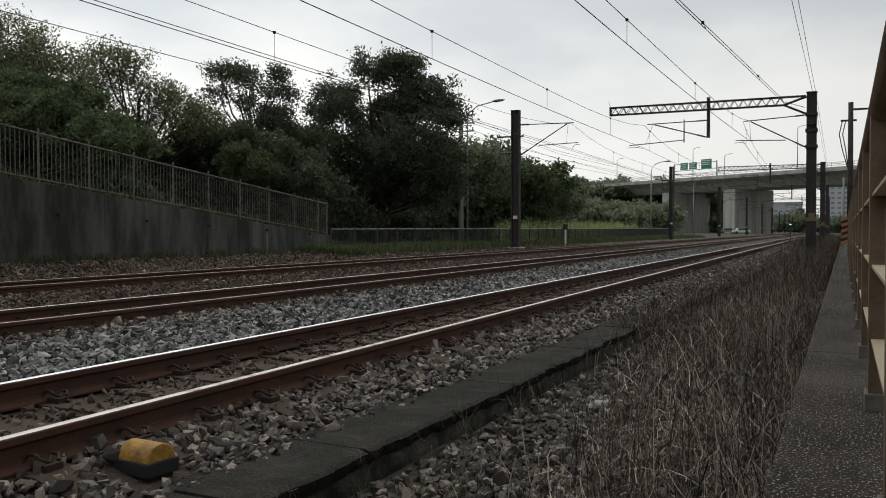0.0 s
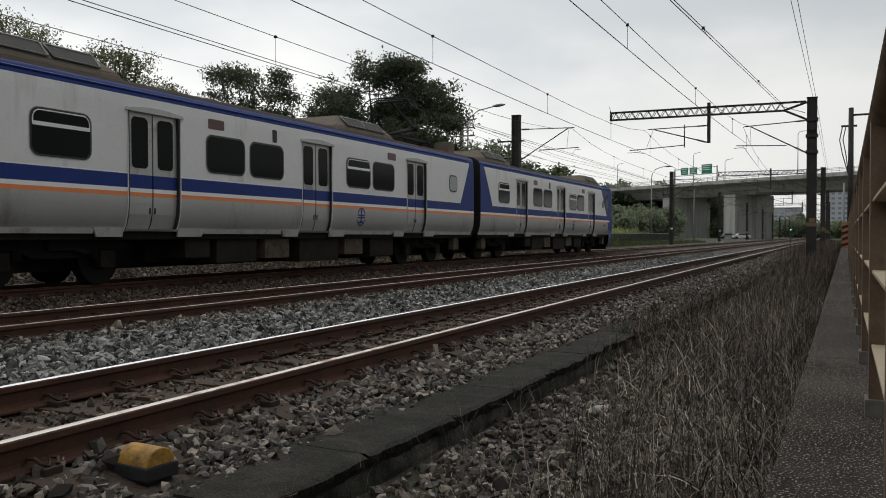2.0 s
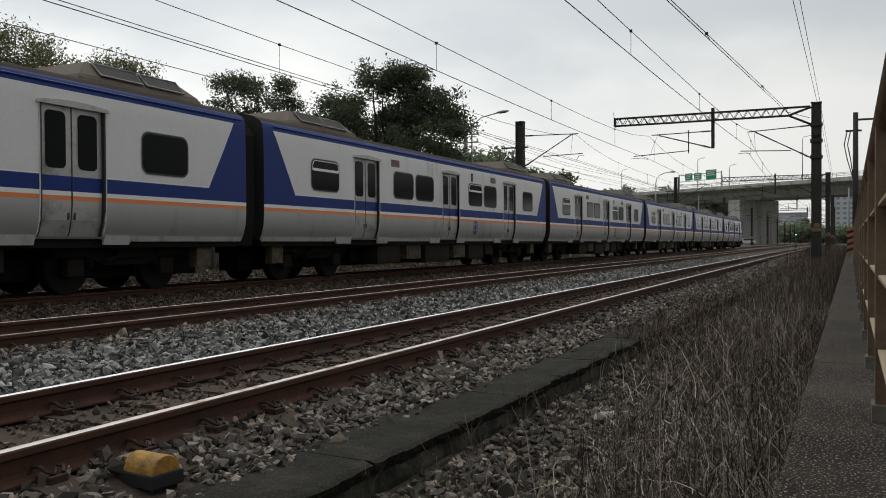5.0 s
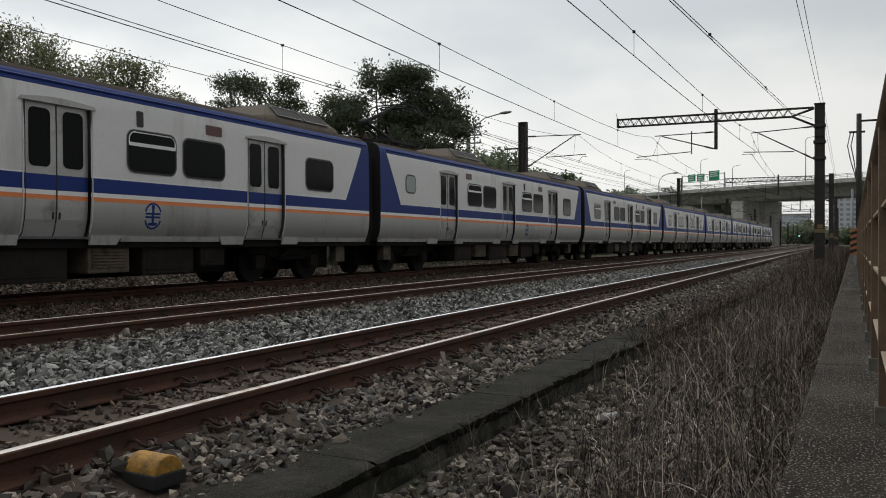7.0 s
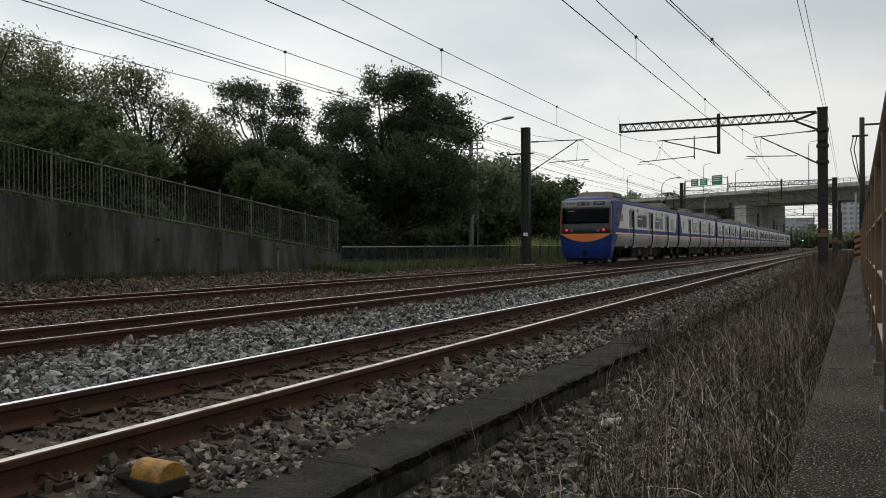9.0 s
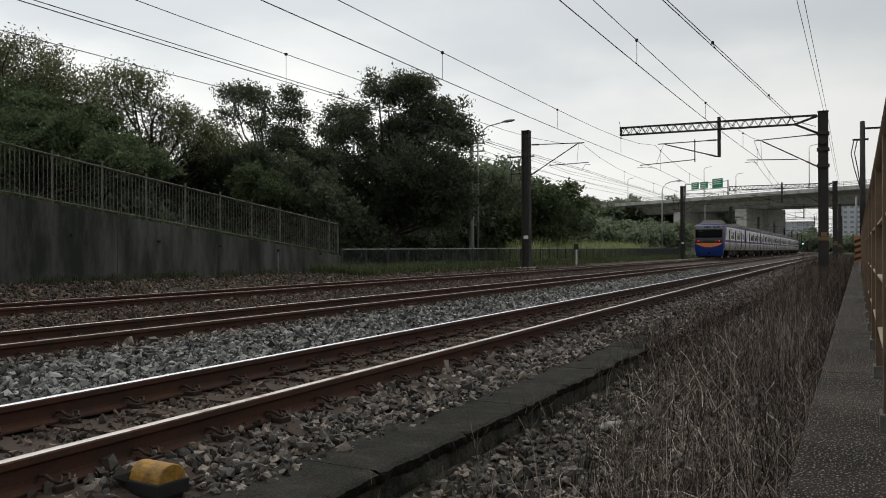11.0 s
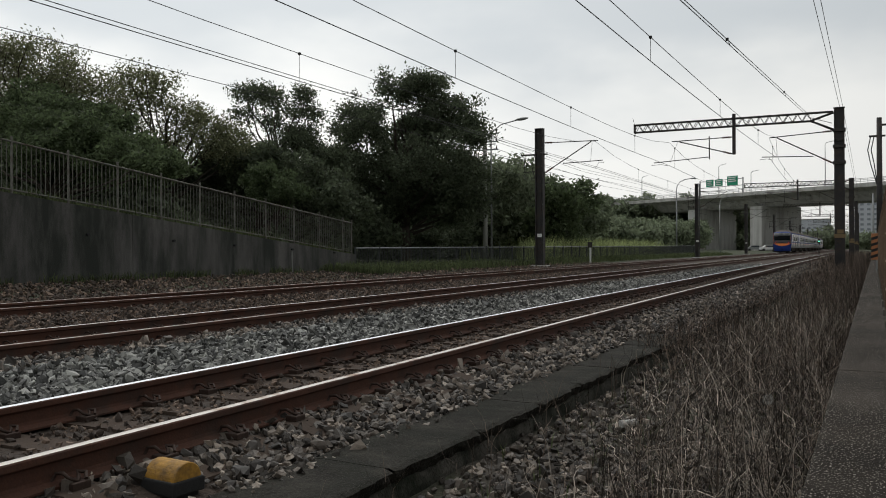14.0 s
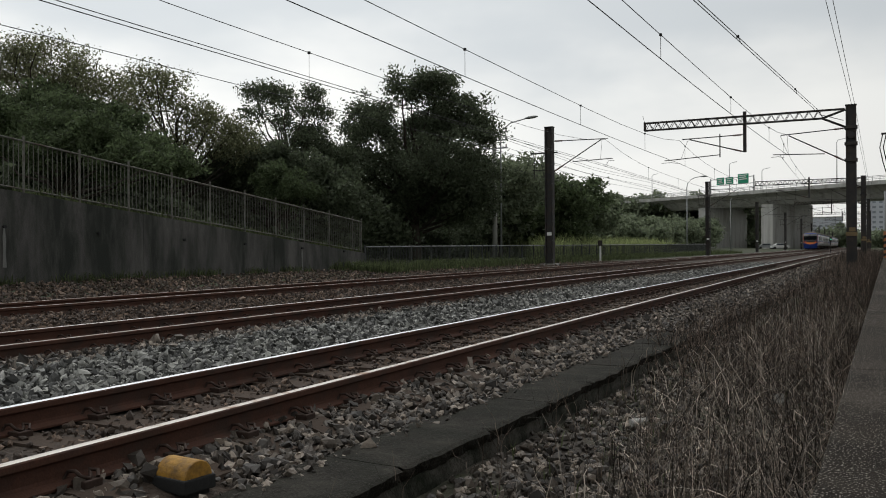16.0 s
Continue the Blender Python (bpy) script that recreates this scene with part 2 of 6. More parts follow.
def root(name, m, label, category, group=""):
    e = new(name)
    e.empty_display_size = 0.2
    e.matrix_basis = m
    return tagged(e, label, category, group)


def add_box(bm, lo, hi, bevel=0.0, m=None, mi=0):
    c = [(a + b) / 2 for a, b in zip(lo, hi)]
    s = [b - a for a, b in zip(lo, hi)]
    mat4 = Matrix.Translation(c) @ Matrix.Diagonal((*s, 1))
    r = bmesh.ops.create_cube(bm, size=1, matrix=(m @ mat4) if m else mat4)
    vs = r["verts"]
    fs = {f for v in vs for f in v.link_faces}
    for f in fs:
        f.material_index = mi
    if bevel:
        es = list({e for v in vs for e in v.link_edges})
        bmesh.ops.bevel(bm, geom=es, offset=bevel, segments=2, affect="EDGES", profile=0.6)
    return bm


def box(lo, hi, bevel=0.0, m=None):
    return add_box(bmesh.new(), lo, hi, bevel, m)


def add_tube(bm, a, b, r, n=8, r2=None, mi=0):
    a, b = Vector(a), Vector(b)
    d = b - a
    q = d.to_track_quat("Z", "Y").to_matrix().to_4x4()
    res = bmesh.ops.create_cone(bm, cap_ends=True, segments=n, radius1=r, radius2=r if r2 is None else r2, depth=d.length,
                                matrix=Matrix.Translation((a + b) / 2) @ q)
    for f in {f for v in res["verts"] for f in v.link_faces}:
        f.material_index = mi
        f.smooth = n > 5 and len(f.verts) == 4
    return bm


def tube(a, b, r, n=8, r2=None):
    return add_tube(bmesh.new(), a, b, r, n, r2)


def add_line(bm, pts, r, n=6, mi=0):
    """One bent tube through the points."""
    pts = [Vector(p) for p in pts]
    rings = []
    for i, p in enumerate(pts):
        d = (pts[min(i + 1, len(pts) - 1)] - pts[max(i - 1, 0)]).normalized()
        side = d.cross(Vector((0, 0, 1)) if abs(d.z) < 0.9 else Vector((1, 0, 0))).normalized()
        up = side.cross(d)
        rings.append([bm.verts.new(p + side * r * math.cos(math.tau * k / n) + up * r * math.sin(math.tau * k / n)) for k in range(n)])
    for a, b in zip(rings, rings[1:]):
        for k in range(n):
            f = bm.faces.new((a[k], a[(k + 1) % n], b[(k + 1) % n], b[k]))
            f.smooth, f.material_index = True, mi
    bm.faces.new(rings[0])
    bm.faces.new(rings[-1][::-1])
    return bm


def add_sweep(bm, profile, stations, closed=True, mi=0, smooth=False):
    """profile: (x, z) points; stations: matrices. Faces between neighbouring stations."""
    rings = [[bm.verts.new(m @ Vector((x, 0, z))) for x, z in profile] for m in stations]
    k = len(profile)
    for r0, r1 in zip(rings, rings[1:]):
        for i in range(k if closed else k - 1):
            f = bm.faces.new((r0[i], r0[(i + 1) % k], r1[(i + 1) % k], r1[i]))
            f.material_index = mi
            f.smooth = smooth
    if closed:
        bm.faces.new(rings[0])
        bm.faces.new(rings[-1][::-1])
    return rings


def recalc(bm):
    bmesh.ops.recalc_face_normals(bm, faces=bm.faces)
    return bm


def track_station(off, y, z=0.0):
    return Matrix.Translation((off + bend(y), y, z)) @ Matrix.Rotation(-heading(y), 4, "Z")


def ys(y0, y1, step, far=60.0, coarse=8.0):
    out, y = [], y0
    while y < y1:
        out.append(y)
        y += step if y < far else coarse
    return out + [y1]


# ---- ground ----
CROSS = [(-400, 1.5), (-120, 0.8), (-40, 0.35), (-19.2, 0.1), (-17.5, 0.0), (-15.6, -0.06), (-14.6, -0.12), (-13.4, -0.16), (-11.5, -0.17), (-9.9, -0.26),
         (-8.5, -0.17), (-6.7, -0.17), (-5.6, -0.21), (-4.5, -0.17), (-3.05, -0.18), (-2.85, -0.225), (-2.66, -0.26), (-2.45, -0.3), (-2.38, -0.42), (-1.6, -0.46), (-0.2, -0.5), (0.4, -0.5)]


def ground_z(x):
    for (x0, z0), (x1, z1) in zip(CROSS, CROSS[1:]):
        if x0 <= x <= x1:
            return z0 + (z1 - z0) * (x - x0) / (x1 - x0)
    return -0.5


def sheet(name, x0, x1, y_list, material, lift=0.0, rough=0.02, step=0.12, straight=False):
    xs_ = [x for x, _ in CROSS if x0 < x < x1]
    n = max(2, int((x1 - x0) / max(step, (x1 - x0) / 60)))
    cols = sorted(set([x0, x1] + xs_ + [x0 + (x1 - x0) * i / n for i in range(1, n)]))
    bm = bmesh.new()
    rows = []
    for y in y_list:
        rows.append([bm.verts.new((x + (0 if straight else bend(y)), y, ground_z(x) + lift + rough * noise.noise(Vector((x * 2.3, y * 2.3, 3))))) for x in cols])
    for a, b in zip(rows, rows[1:]):
        for i in range(len(cols) - 1):
            f = bm.faces.new((a[i], a[i + 1], b[i + 1], b[i]))
            f.smooth = True
    return obj(name, bm, material)


gy = [-60, -20, -5] + [i * 0.5 for i in range(0, 100)] + [50 + 5 * i for i in range(80)] + [460, 600, 1000, 1800, 3000]
tagged(sheet("ground", -400, 400, gy, M_GRASSLAND, -0.06, 0.0, 20), "rough grassy ground along the railway", "ground", kind="structure")
ballast = tagged(sheet("ballast_bed", -15.2, -2.62, [y for y in gy if -20 <= y <= 445], M_BALLAST_BED, 0.0, 0.03), "compacted grey and rusty ballast bed under the tracks", "ballast", kind="structure")
verge = tagged(sheet("verge", -2.62, 0.3, [y for y in gy if -5 <= y <= 200], M_SOIL, 0.0, 0.05), "stony soil verge beside the walkway", "ground", kind="structure")


# ---- tracks: rails, sleepers, clips ----
RAIL = [(-0.0635, -0.153), (0.0635, -0.153), (0.0635, -0.142), (0.016, -0.125), (0.009, -0.11), (0.009, -0.052), (0.0325, -0.036), (0.0325, -0.009), (0.026, -0.002),
        (0.015, 0.0), (-0.015, 0.0), (-0.026, -0.002), (-0.0325, -0.009), (-0.0325, -0.036), (-0.009, -0.052), (-0.009, -0.11), (-0.016, -0.125), (-0.0635, -0.142)]
SLEEPER_STEP = 0.527


def rail_mesh(off, head):
    bm = bmesh.new()
    k = len(RAIL)
    st = [track_station(off, y) for y in ys(-12, 440, 2.0, 120, 6)]
    rings = [[bm.verts.new(m @ Vector((x, 0, z))) for x, z in RAIL] for m in st]
    for a, b in zip(rings, rings[1:]):
        for i in range(k):
            f = bm.faces.new((a[i], a[(i + 1) % k], b[(i + 1) % k], b[i]))
            f.material_index = 1 if 8 <= i <= 10 else 0
    bm.faces.new(rings[0])
    bm.faces.new(rings[-1])
    return recalc(bm)


def clip_mesh():
    """A sprung clip on its shoulder, rail to the left (-x)."""
    bm = bmesh.new()
    pts = [(-0.055, -0.05, -0.128), (-0.045, -0.03, -0.095), (0.0, -0.035, -0.088), (0.045, -0.04, -0.105), (0.05, 0.0, -0.125), (0.02, 0.03, -0.11),
           (-0.01, 0.045, -0.098), (0.03, 0.06, -0.1), (0.06, 0.035, -0.12)]
    add_line(bm, pts, 0.009, 5)
    add_box(bm, (-0.015, -0.045, -0.16), (0.075, 0.05, -0.125), 0.006)
    return bm


proto_clip = proto_sleeper = None
for ti, (c, head) in enumerate(zip(TRACKS, (M_RAILHEAD, M_RAILHEAD_DULL, M_RAILHEAD_DULL))):
    track = root("railway_track", pose(0, 0, 0), ("railway track with a bright worn rail in grey ballast", "rusty railway track in stained ballast", "rusty railway track below the concrete wall")[ti],
                 "railway track", "parallel tracks")
    for s in (-1, 1):
        part("rail", rail_mesh(c + s * (GAUGE / 2 + 0.0325), head), (M_RUST, M_RAILHEAD_MID if (ti == 0 and s == 1) or (ti == 1 and s == -1) else head), track,
             "rusty steel rail with a worn shiny head")
    for i in range(84 if ti == 0 else 76):
        y = 0.985 + ti * 3.0 + i * SLEEPER_STEP
        m = track_station(c, y)
        if proto_sleeper is None:
            b = bmesh.new()
            add_sweep(b, [(-0.92, -0.3), (0.92, -0.3), (0.92, -0.215), (0.72, -0.157), (-0.72, -0.157), (-0.92, -0.215)], [pose(0, -0.11, 0), pose(0, 0.11, 0)])
            proto_sleeper = part("sleeper", recalc(b), M_SLEEPER, track)
            proto_sleeper.matrix_basis = m
        else:
            share("sleeper", proto_sleeper, track, m)
        for s in (-1, 1):
            for side in (-1, 1):
                if ti and side == -1:
                    continue
                mm = m @ Matrix.Translation((s * (GAUGE / 2 + 0.0325) + side * 0.068, 0, 0)) @ Matrix.Rotation(0 if side == 1 else math.pi, 4, "Z")
                if proto_clip is None:
                    proto_clip = part("rail_clip", clip_mesh(), M_CLIP, track)
                    proto_clip.matrix_basis = mm
                else:
                    share("rail_clip", proto_clip, track, mm)

# ---- concrete walkway slabs over the cable trough ----
walkway = root("walkway", pose(-2.2, 0, 0, 0, 0, -1.3), "low mossy concrete trough walkway with broken edges", "walkway")
rnd = random.Random(4)


def worn_edge(y):
    """How far the broken slab edge stands out at y."""
    e = 0.022 * noise.noise(Vector((y * 5.0, 1.3, 0))) + 0.014 * noise.noise(Vector((y * 17.0, 4.1, 0)))
    bite = noise.noise(Vector((y * 2.1, 9.7, 0)))
    return 0.05 + e - (0.16 * (bite - 0.3) if bite > 0.3 else 0.0)


y = 0.8
while y < 46:
    ln = rnd.uniform(0.92, 1.04)
    b = bmesh.new()
    n = 30 if y < 14 else 8
    rows = []
    skew = rnd.uniform(-0.02, 0.02)
    for i in range(n + 1):
        yy = y + 0.006 + (ln - 0.012) * i / n
        edge = worn_edge(yy)
        if i in (0, n):
            edge -= rnd.uniform(0.01, 0.05)
        cols = [-0.47 + 0.02 * noise.noise(Vector((yy * 6, 3, 0))), -0.33, -0.18, -0.05, edge - 0.03, edge]
        row = []
        for k, x in enumerate(cols):
            z = -0.25 + 0.006 * noise.noise(Vector((x * 9, yy * 9, 2))) - (0.012 if k == 5 else 0.0)
            row.append((x, yy + skew * x, z))
        row.append((edge - 0.012 + 0.02 * noise.noise(Vector((yy * 11, 7, 0))), yy, -0.295))
        row.append((edge - 0.035 + 0.02 * noise.noise(Vector((yy * 9, 5, 0))), yy, -0.335))
        rows.append([b.verts.new(p) for p in row])
    for ra, rb in zip(rows, rows[1:]):
        for k in range(7):
            b.faces.new((ra[k], ra[k + 1], rb[k + 1], rb[k]))
    for r in (rows[0], rows[-1]):
        lo_v = [b.verts.new((v.co.x, v.co.y, -0.335)) for v in r[:5]]
        for k in range(4):
            b.faces.new((r[k], r[k + 1], lo_v[k + 1], lo_v[k]))
    s = part("slab", recalc(b), M_TROUGH, walkway)
    s.matrix_basis = pose(0, 0, rnd.uniform(-0.006, 0.004), 0, rnd.uniform(-0.4, 0.4), 0)
    y += ln
b = bmesh.new()
rows = []
for i in range(300):
    yy = 0.5 + 0.152 * i
    dx = 0.012 * noise.noise(Vector((yy * 4, 2, 0)))
    rows.append([b.verts.new(p) for p in ((-0.36, yy, -0.33), (0.012 + dx, yy, -0.33), (0.028 + dx * 1.5, yy, -0.40), (0.035 - dx, yy, -0.7))])
for ra, rb in zip(rows, rows[1:]):
    for k in range(3):
        b.faces.new((ra[k], ra[k + 1], rb[k + 1], rb[k]))
part("trough", recalc(b), M_TROUGH_SIDE, walkway, "damp mossy concrete trough side")

# ---- ledge with the railing at the camera's side ----
LEDGE = pose(0, 0, 0, 0, 0, -math.degrees(math.atan(LEDGE_TURN)))
ledge = root("ledge", LEDGE, "weathered concrete ledge with exposed aggregate", "ledge")
tagged(ledge, kind="structure")
y = -3.0
for i in range(22):
    ln = 4.0
    b = box((-0.18, y + 0.004, -0.75), (0.6, y + ln - 0.004, 0.2), 0.012)
    part("kerb", b, M_LEDGE, ledge)
    y += ln
rail_root = root("railing", LEDGE, "brown painted steel railing standing on the ledge", "railing")
for i in range(40):
    y = 2.02 + 1.42 * (i - 3)
    if i == 0:
        post0 = part("post", box((0.082, y, 0.2), (0.15, y + 0.09, 1.28), 0.004), M_STEEL_BROWN, rail_root)
        base0 = part("base_plate", box((0.070, y - 0.02, 0.198), (0.16, y + 0.11, 0.262), 0.004), M_FENCE, rail_root)
    else:
        share("post", post0, rail_root, pose(0, 1.42 * i, 0))
        share("base_plate", base0, rail_root, pose(0, 1.42 * i, 0))
part("top_rail", tube((0.125, -3, 1.30), (0.125, 56, 1.30), 0.05, 16), M_STEEL_BROWN, rail_root)
for z in (0.45, 0.72, 0.98):
    b = bmesh.new()
    add_box(b, (0.09, -3, z), (0.145, 56, z + 0.012), 0.002)
    add_box(b, (0.135, -3, z - 0.05), (0.147, 56, z), 0.002)
    part("mid_rail", b, M_STEEL_BEIGE, rail_root, "beige angle-steel rail")
sign = root("hazard_board", LEDGE @ pose(-0.02, 27.0, 0.2), "small hazard board with slanting black stripes", "sign")
part("board", box((-0.06, -0.02, 0.3), (0.22, 0.02, 1.05), 0.005), M_HAZARD, sign, "faded orange board")
part("foot", box((0.05, -0.02, 0.0), (0.1, 0.02, 0.3)), M_GALV, sign)
for i in range(4):
    b = bmesh.new()
    v = [b.verts.new(p) for p in ((-0.06, -0.024, 0.34 + i * 0.17), (0.22, -0.024, 0.44 + i * 0.17), (0.22, -0.024, 0.52 + i * 0.17), (-0.06, -0.024, 0.42 + i * 0.17))]
    b.faces.new(v)
    part("stripe", b, M_BLACK, sign)

# ---- retaining wall of the ramp, its fence and the low fence ----
WX, W_END, W_SLOPE = -18.5, 29.85, -0.1023


def ramp_z(y):
    return 2.22 + W_SLOPE * (y - 15.74)


wall = root("wall_ramp", pose(0, 0, 0), "stained grey concrete retaining wall of a ramp", "wall")
tagged(wall, kind="structure")
y = -12.15
i = 0
while y < W_END - 0.1:
    y1 = y + 6.0
    b = bmesh.new()
    z0, z1 = ramp_z(y) - 0.1, ramp_z(y1) - 0.1
    lo = [(WX, y + 0.006, -0.5), (WX, y1 - 0.006, -0.5), (WX - 0.4, y1 - 0.006, -0.5), (WX - 0.4, y + 0.006, -0.5)]
    hi = [(WX - 0.03, y + 0.006, z0), (WX - 0.03, y1 - 0.006, z1), (WX - 0.4, y1 - 0.006, z1), (WX - 0.4, y + 0.006, z0)]
    a, c = [b.verts.new(p) for p in lo], [b.verts.new(p) for p in hi]
    for k in range(4):
        b.faces.new((a[k], a[(k + 1) % 4], c[(k + 1) % 4], c[k]))
    b.faces.new(c)
    part("wall_panel", recalc(b), M_WALL, wall)
    for hy in (1.6, 4.4):
        hz = 0.45 * ramp_z(y + hy) + 0.35
        part("drain_pipe", tube((WX - 0.05, y + hy, hz), (WX + 0.05, y + hy, hz - 0.01), 0.04, 10), M_BLACK, wall)
        if hy < 2 and i % 2 == 0:
            st = bmesh.new()
            w = [(0.02, 0.0), (0.05, -0.25), (0.035, -0.6), (0.06, -0.95), (-0.05, -0.95), (-0.03, -0.5), (-0.045, -0.2), (-0.02, 0.0)]
            st.faces.new([st.verts.new((WX + 0.004 - 0.012 * (hz + dz) / 2.2, y + hy + dy, hz - 0.04 + dz)) for dy, dz in w])
            part("lime_streak", st, M_LIME, wall, "pale lime streak below a drain")
    i += 1
    y = y1
b = bmesh.new()
for y0, y1 in ((-12.15, W_END),):
    v = [b.verts.new(p) for p in ((WX - 0.4, y0, ramp_z(y0) - 0.14), (WX - 0.4, y1, ramp_z(y1) - 0.14), (WX - 30, y1, ramp_z(y1) + 0.2), (WX - 30, y0, ramp_z(y0) + 0.2))]
    b.faces.new(v)
tagged(obj("ramp_ground", b, M_GRASSLAND), "weedy earth bank behind the retaining wall", "ground", kind="structure")

fence = root("ramp_fence", pose(0, 0, 0), "sloping galvanised bar fence on the concrete wall", "fence")
FX = WX - 0.12
posts = [15.74 + 1.665 * k for k in range(-5, 9)] + [29.72]
pbar = ppost = None
for k, y in enumerate(posts):
    z = ramp_z(y)
    if ppost is None:
        ppost = part("post", box((-0.022, -0.022, -0.14), (0.022, 0.022, 1.32), 0.004), M_FENCE, fence)
        ppost.matrix_basis = pose(FX, y, z)
    else:
        share("post", ppost, fence, pose(FX, y, z))
    if k + 1 < len(posts):
        y1 = posts[k + 1]
        nb = max(2, round((y1 - y) / 0.139))
        for j in range(1, nb):
            yy = y + (y1 - y) * j / nb
            if pbar is None:
                pbar = part("bar", box((-0.007, -0.007, 0.02), (0.007, 0.007, 1.19)), M_FENCE, fence)
                pbar.matrix_basis = pose(FX, yy, ramp_z(yy))
            else:
                share("bar", pbar, fence, pose(FX, yy, ramp_z(yy)))
for dz, r in ((0.0, 0.02), (1.19, 0.024)):
    y0, y1 = posts[0], posts[-1]
    part("fence_rail", tube((FX, y0, ramp_z(y0) + dz), (FX, y1, ramp_z(y1) + dz), r, 8), M_FENCE, fence)

low = root("low_fence", pose(0, 0, 0), "low grey bar fence along the far side of the tracks", "fence")
lb = bmesh.new()
bars = 0
for k in range(43):
    y = 30.0 + 2.0 * k
    z = -0.05 + 0.0028 * (y - 30)
    if k == 0:
        lpost = part("post", box((-0.03, -0.03, -0.14), (0.03, 0.03, 1.05), 0.004), M_FENCE_DARK, low)
        lbar = part("bar", box((-0.010, -0.010, 0.03), (0.010, 0.010, 0.98)), M_FENCE_DARK, low)
        lpost.matrix_basis = pose(FX, y, z)
        lbar.matrix_basis = pose(FX, y + 0.07, z)
    else:
        share("post", lpost, low, pose(FX, y, z))
    for j in range(1, 14):
        yy = y + 2.0 * j / 14
        if bars < 290:
            share("bar", lbar, low, pose(FX, yy, z))
            bars += 1
        else:
            add_box(lb, (FX - 0.011, yy - 0.011, z), (FX + 0.011, yy + 0.011, z + 0.98))
tagged(part("far_bars", lb, M_FENCE_DARK, low), kind="stuff")
for dz, r in ((0.12, 0.02), (0.99, 0.028)):
    part("fence_rail", tube((FX, 30, -0.05 + dz), (FX, 116, 0.19 + dz), r, 8), M_FENCE_DARK if dz < 0.5 else M_GALV, low)

# ---- overhead line masts and beams ----
GANTRY_Y = [43 + 44.2 * k for k in range(-1, 12)]


def mast(name_x, y, label, lattice, h):
    m = track_station(0, y) @ Matrix.Translation((name_x, 0, 0))
    r = root("catenary_mast", m, label, "mast", "masts along the line")
    zb = ground_z(name_x) - 0.2
    b = bmesh.new()
    for sx in (-1, 1):
        add_box(b, (sx * 0.19 - 0.03, -0.17, zb), (sx * 0.19 + 0.03, 0.17, h), 0.006)
    part("column", b, M_MAST, r)
    if lattice:
        part("web", box((-0.17, -0.06, zb), (0.10, 0.06, h)), M_MAST, r)
        n = 15
        for i in range(n):
            z0 = zb + (h - zb) * i / n
            z1 = zb + (h - zb) * (i + 1) / n
            part("lacing_bar", tube((0.195, -0.165 if i % 2 else 0.165, z0), (0.195, 0.165 if i % 2 else -0.165, z1), 0.018, 5), M_GALV, r)
    else:
        part("web", box((-0.17, -0.12, zb), (0.17, 0.12, h)), M_MAST, r)
    part("cap", box((-0.24, -0.19, h), (0.24, 0.19, h + 0.03), 0.005), M_MAST, r)
    part("footing", box((-0.42, -0.42, zb - 0.2), (0.42, 0.42, zb + 0.27), 0.03), M_CONCRETE, r)
    part("number_plate", box((-0.1, -0.19, 1.5), (0.16, -0.176, 1.68), 0.004), M_WHITE if lattice else M_BAND, r, "faded plate with unreadable marks")
    return r


def insulator(r, a, b, rad=0.055):
    a, b = Vector(a), Vector(b)
    bm = bmesh.new()
    n = 5
    for i in range(n):
        p, q = a.lerp(b, i / n), a.lerp(b, (i + 0.75) / n)
        add_tube(bm, p, q, rad, 8, rad * 0.6)
    part("insulator", bm, M_PORCELAIN, r)


def cantilever(r, x0, z_up, z_lo, x1, z_tip, x_reg0, z_reg0, x_reg1, z_reg1, x_wire, z_wire):
    """Bracket arms in the plane of the mast, in its own space."""
    part("stay_tube", tube((x0, 0, z_up), (x1, 0, z_tip), 0.024), M_MAST, r)
    xb = x1 + (x0 - x1) * 0.12
    part("bracket_tube", tube((x0, 0, z_lo), (xb, 0, z_tip - 0.03), 0.028), M_MAST, r)
    part("registration_tube", tube((x_reg0, 0, z_reg0), (x_reg1, 0, z_reg1), 0.022), M_MAST, r)
    b = bmesh.new()
    mid = (x_reg0 + x_wire) / 2
    add_line(b, [(x_reg0 + (x_wire - x_reg0) * -0.2, 0, z_reg0 - 0.12), (mid, 0, z_reg0 - 0.1), (x_wire, 0, z_wire)], 0.012, 5)
    part("steady_arm", b, M_MAST, r)
    part("hanger", tube((x1 * 0.9 + x0 * 0.1, 0, z_tip), (x_reg0 * 0.7 + x_reg1 * 0.3, 0, z_reg0), 0.008, 5), M_WIRE, r)
    d = (x1 - x0)
    insulator(r, (x0 + d * 0.03, 0, z_up), (x0 + d * 0.17, 0, z_up + (z_tip - z_up) * 0.17))
    insulator(r, (x0 + d * 0.03, 0, z_lo + (z_tip - z_lo) * 0.03), (x0 + d * 0.17, 0, z_lo + (z_tip - z_lo) * 0.19))


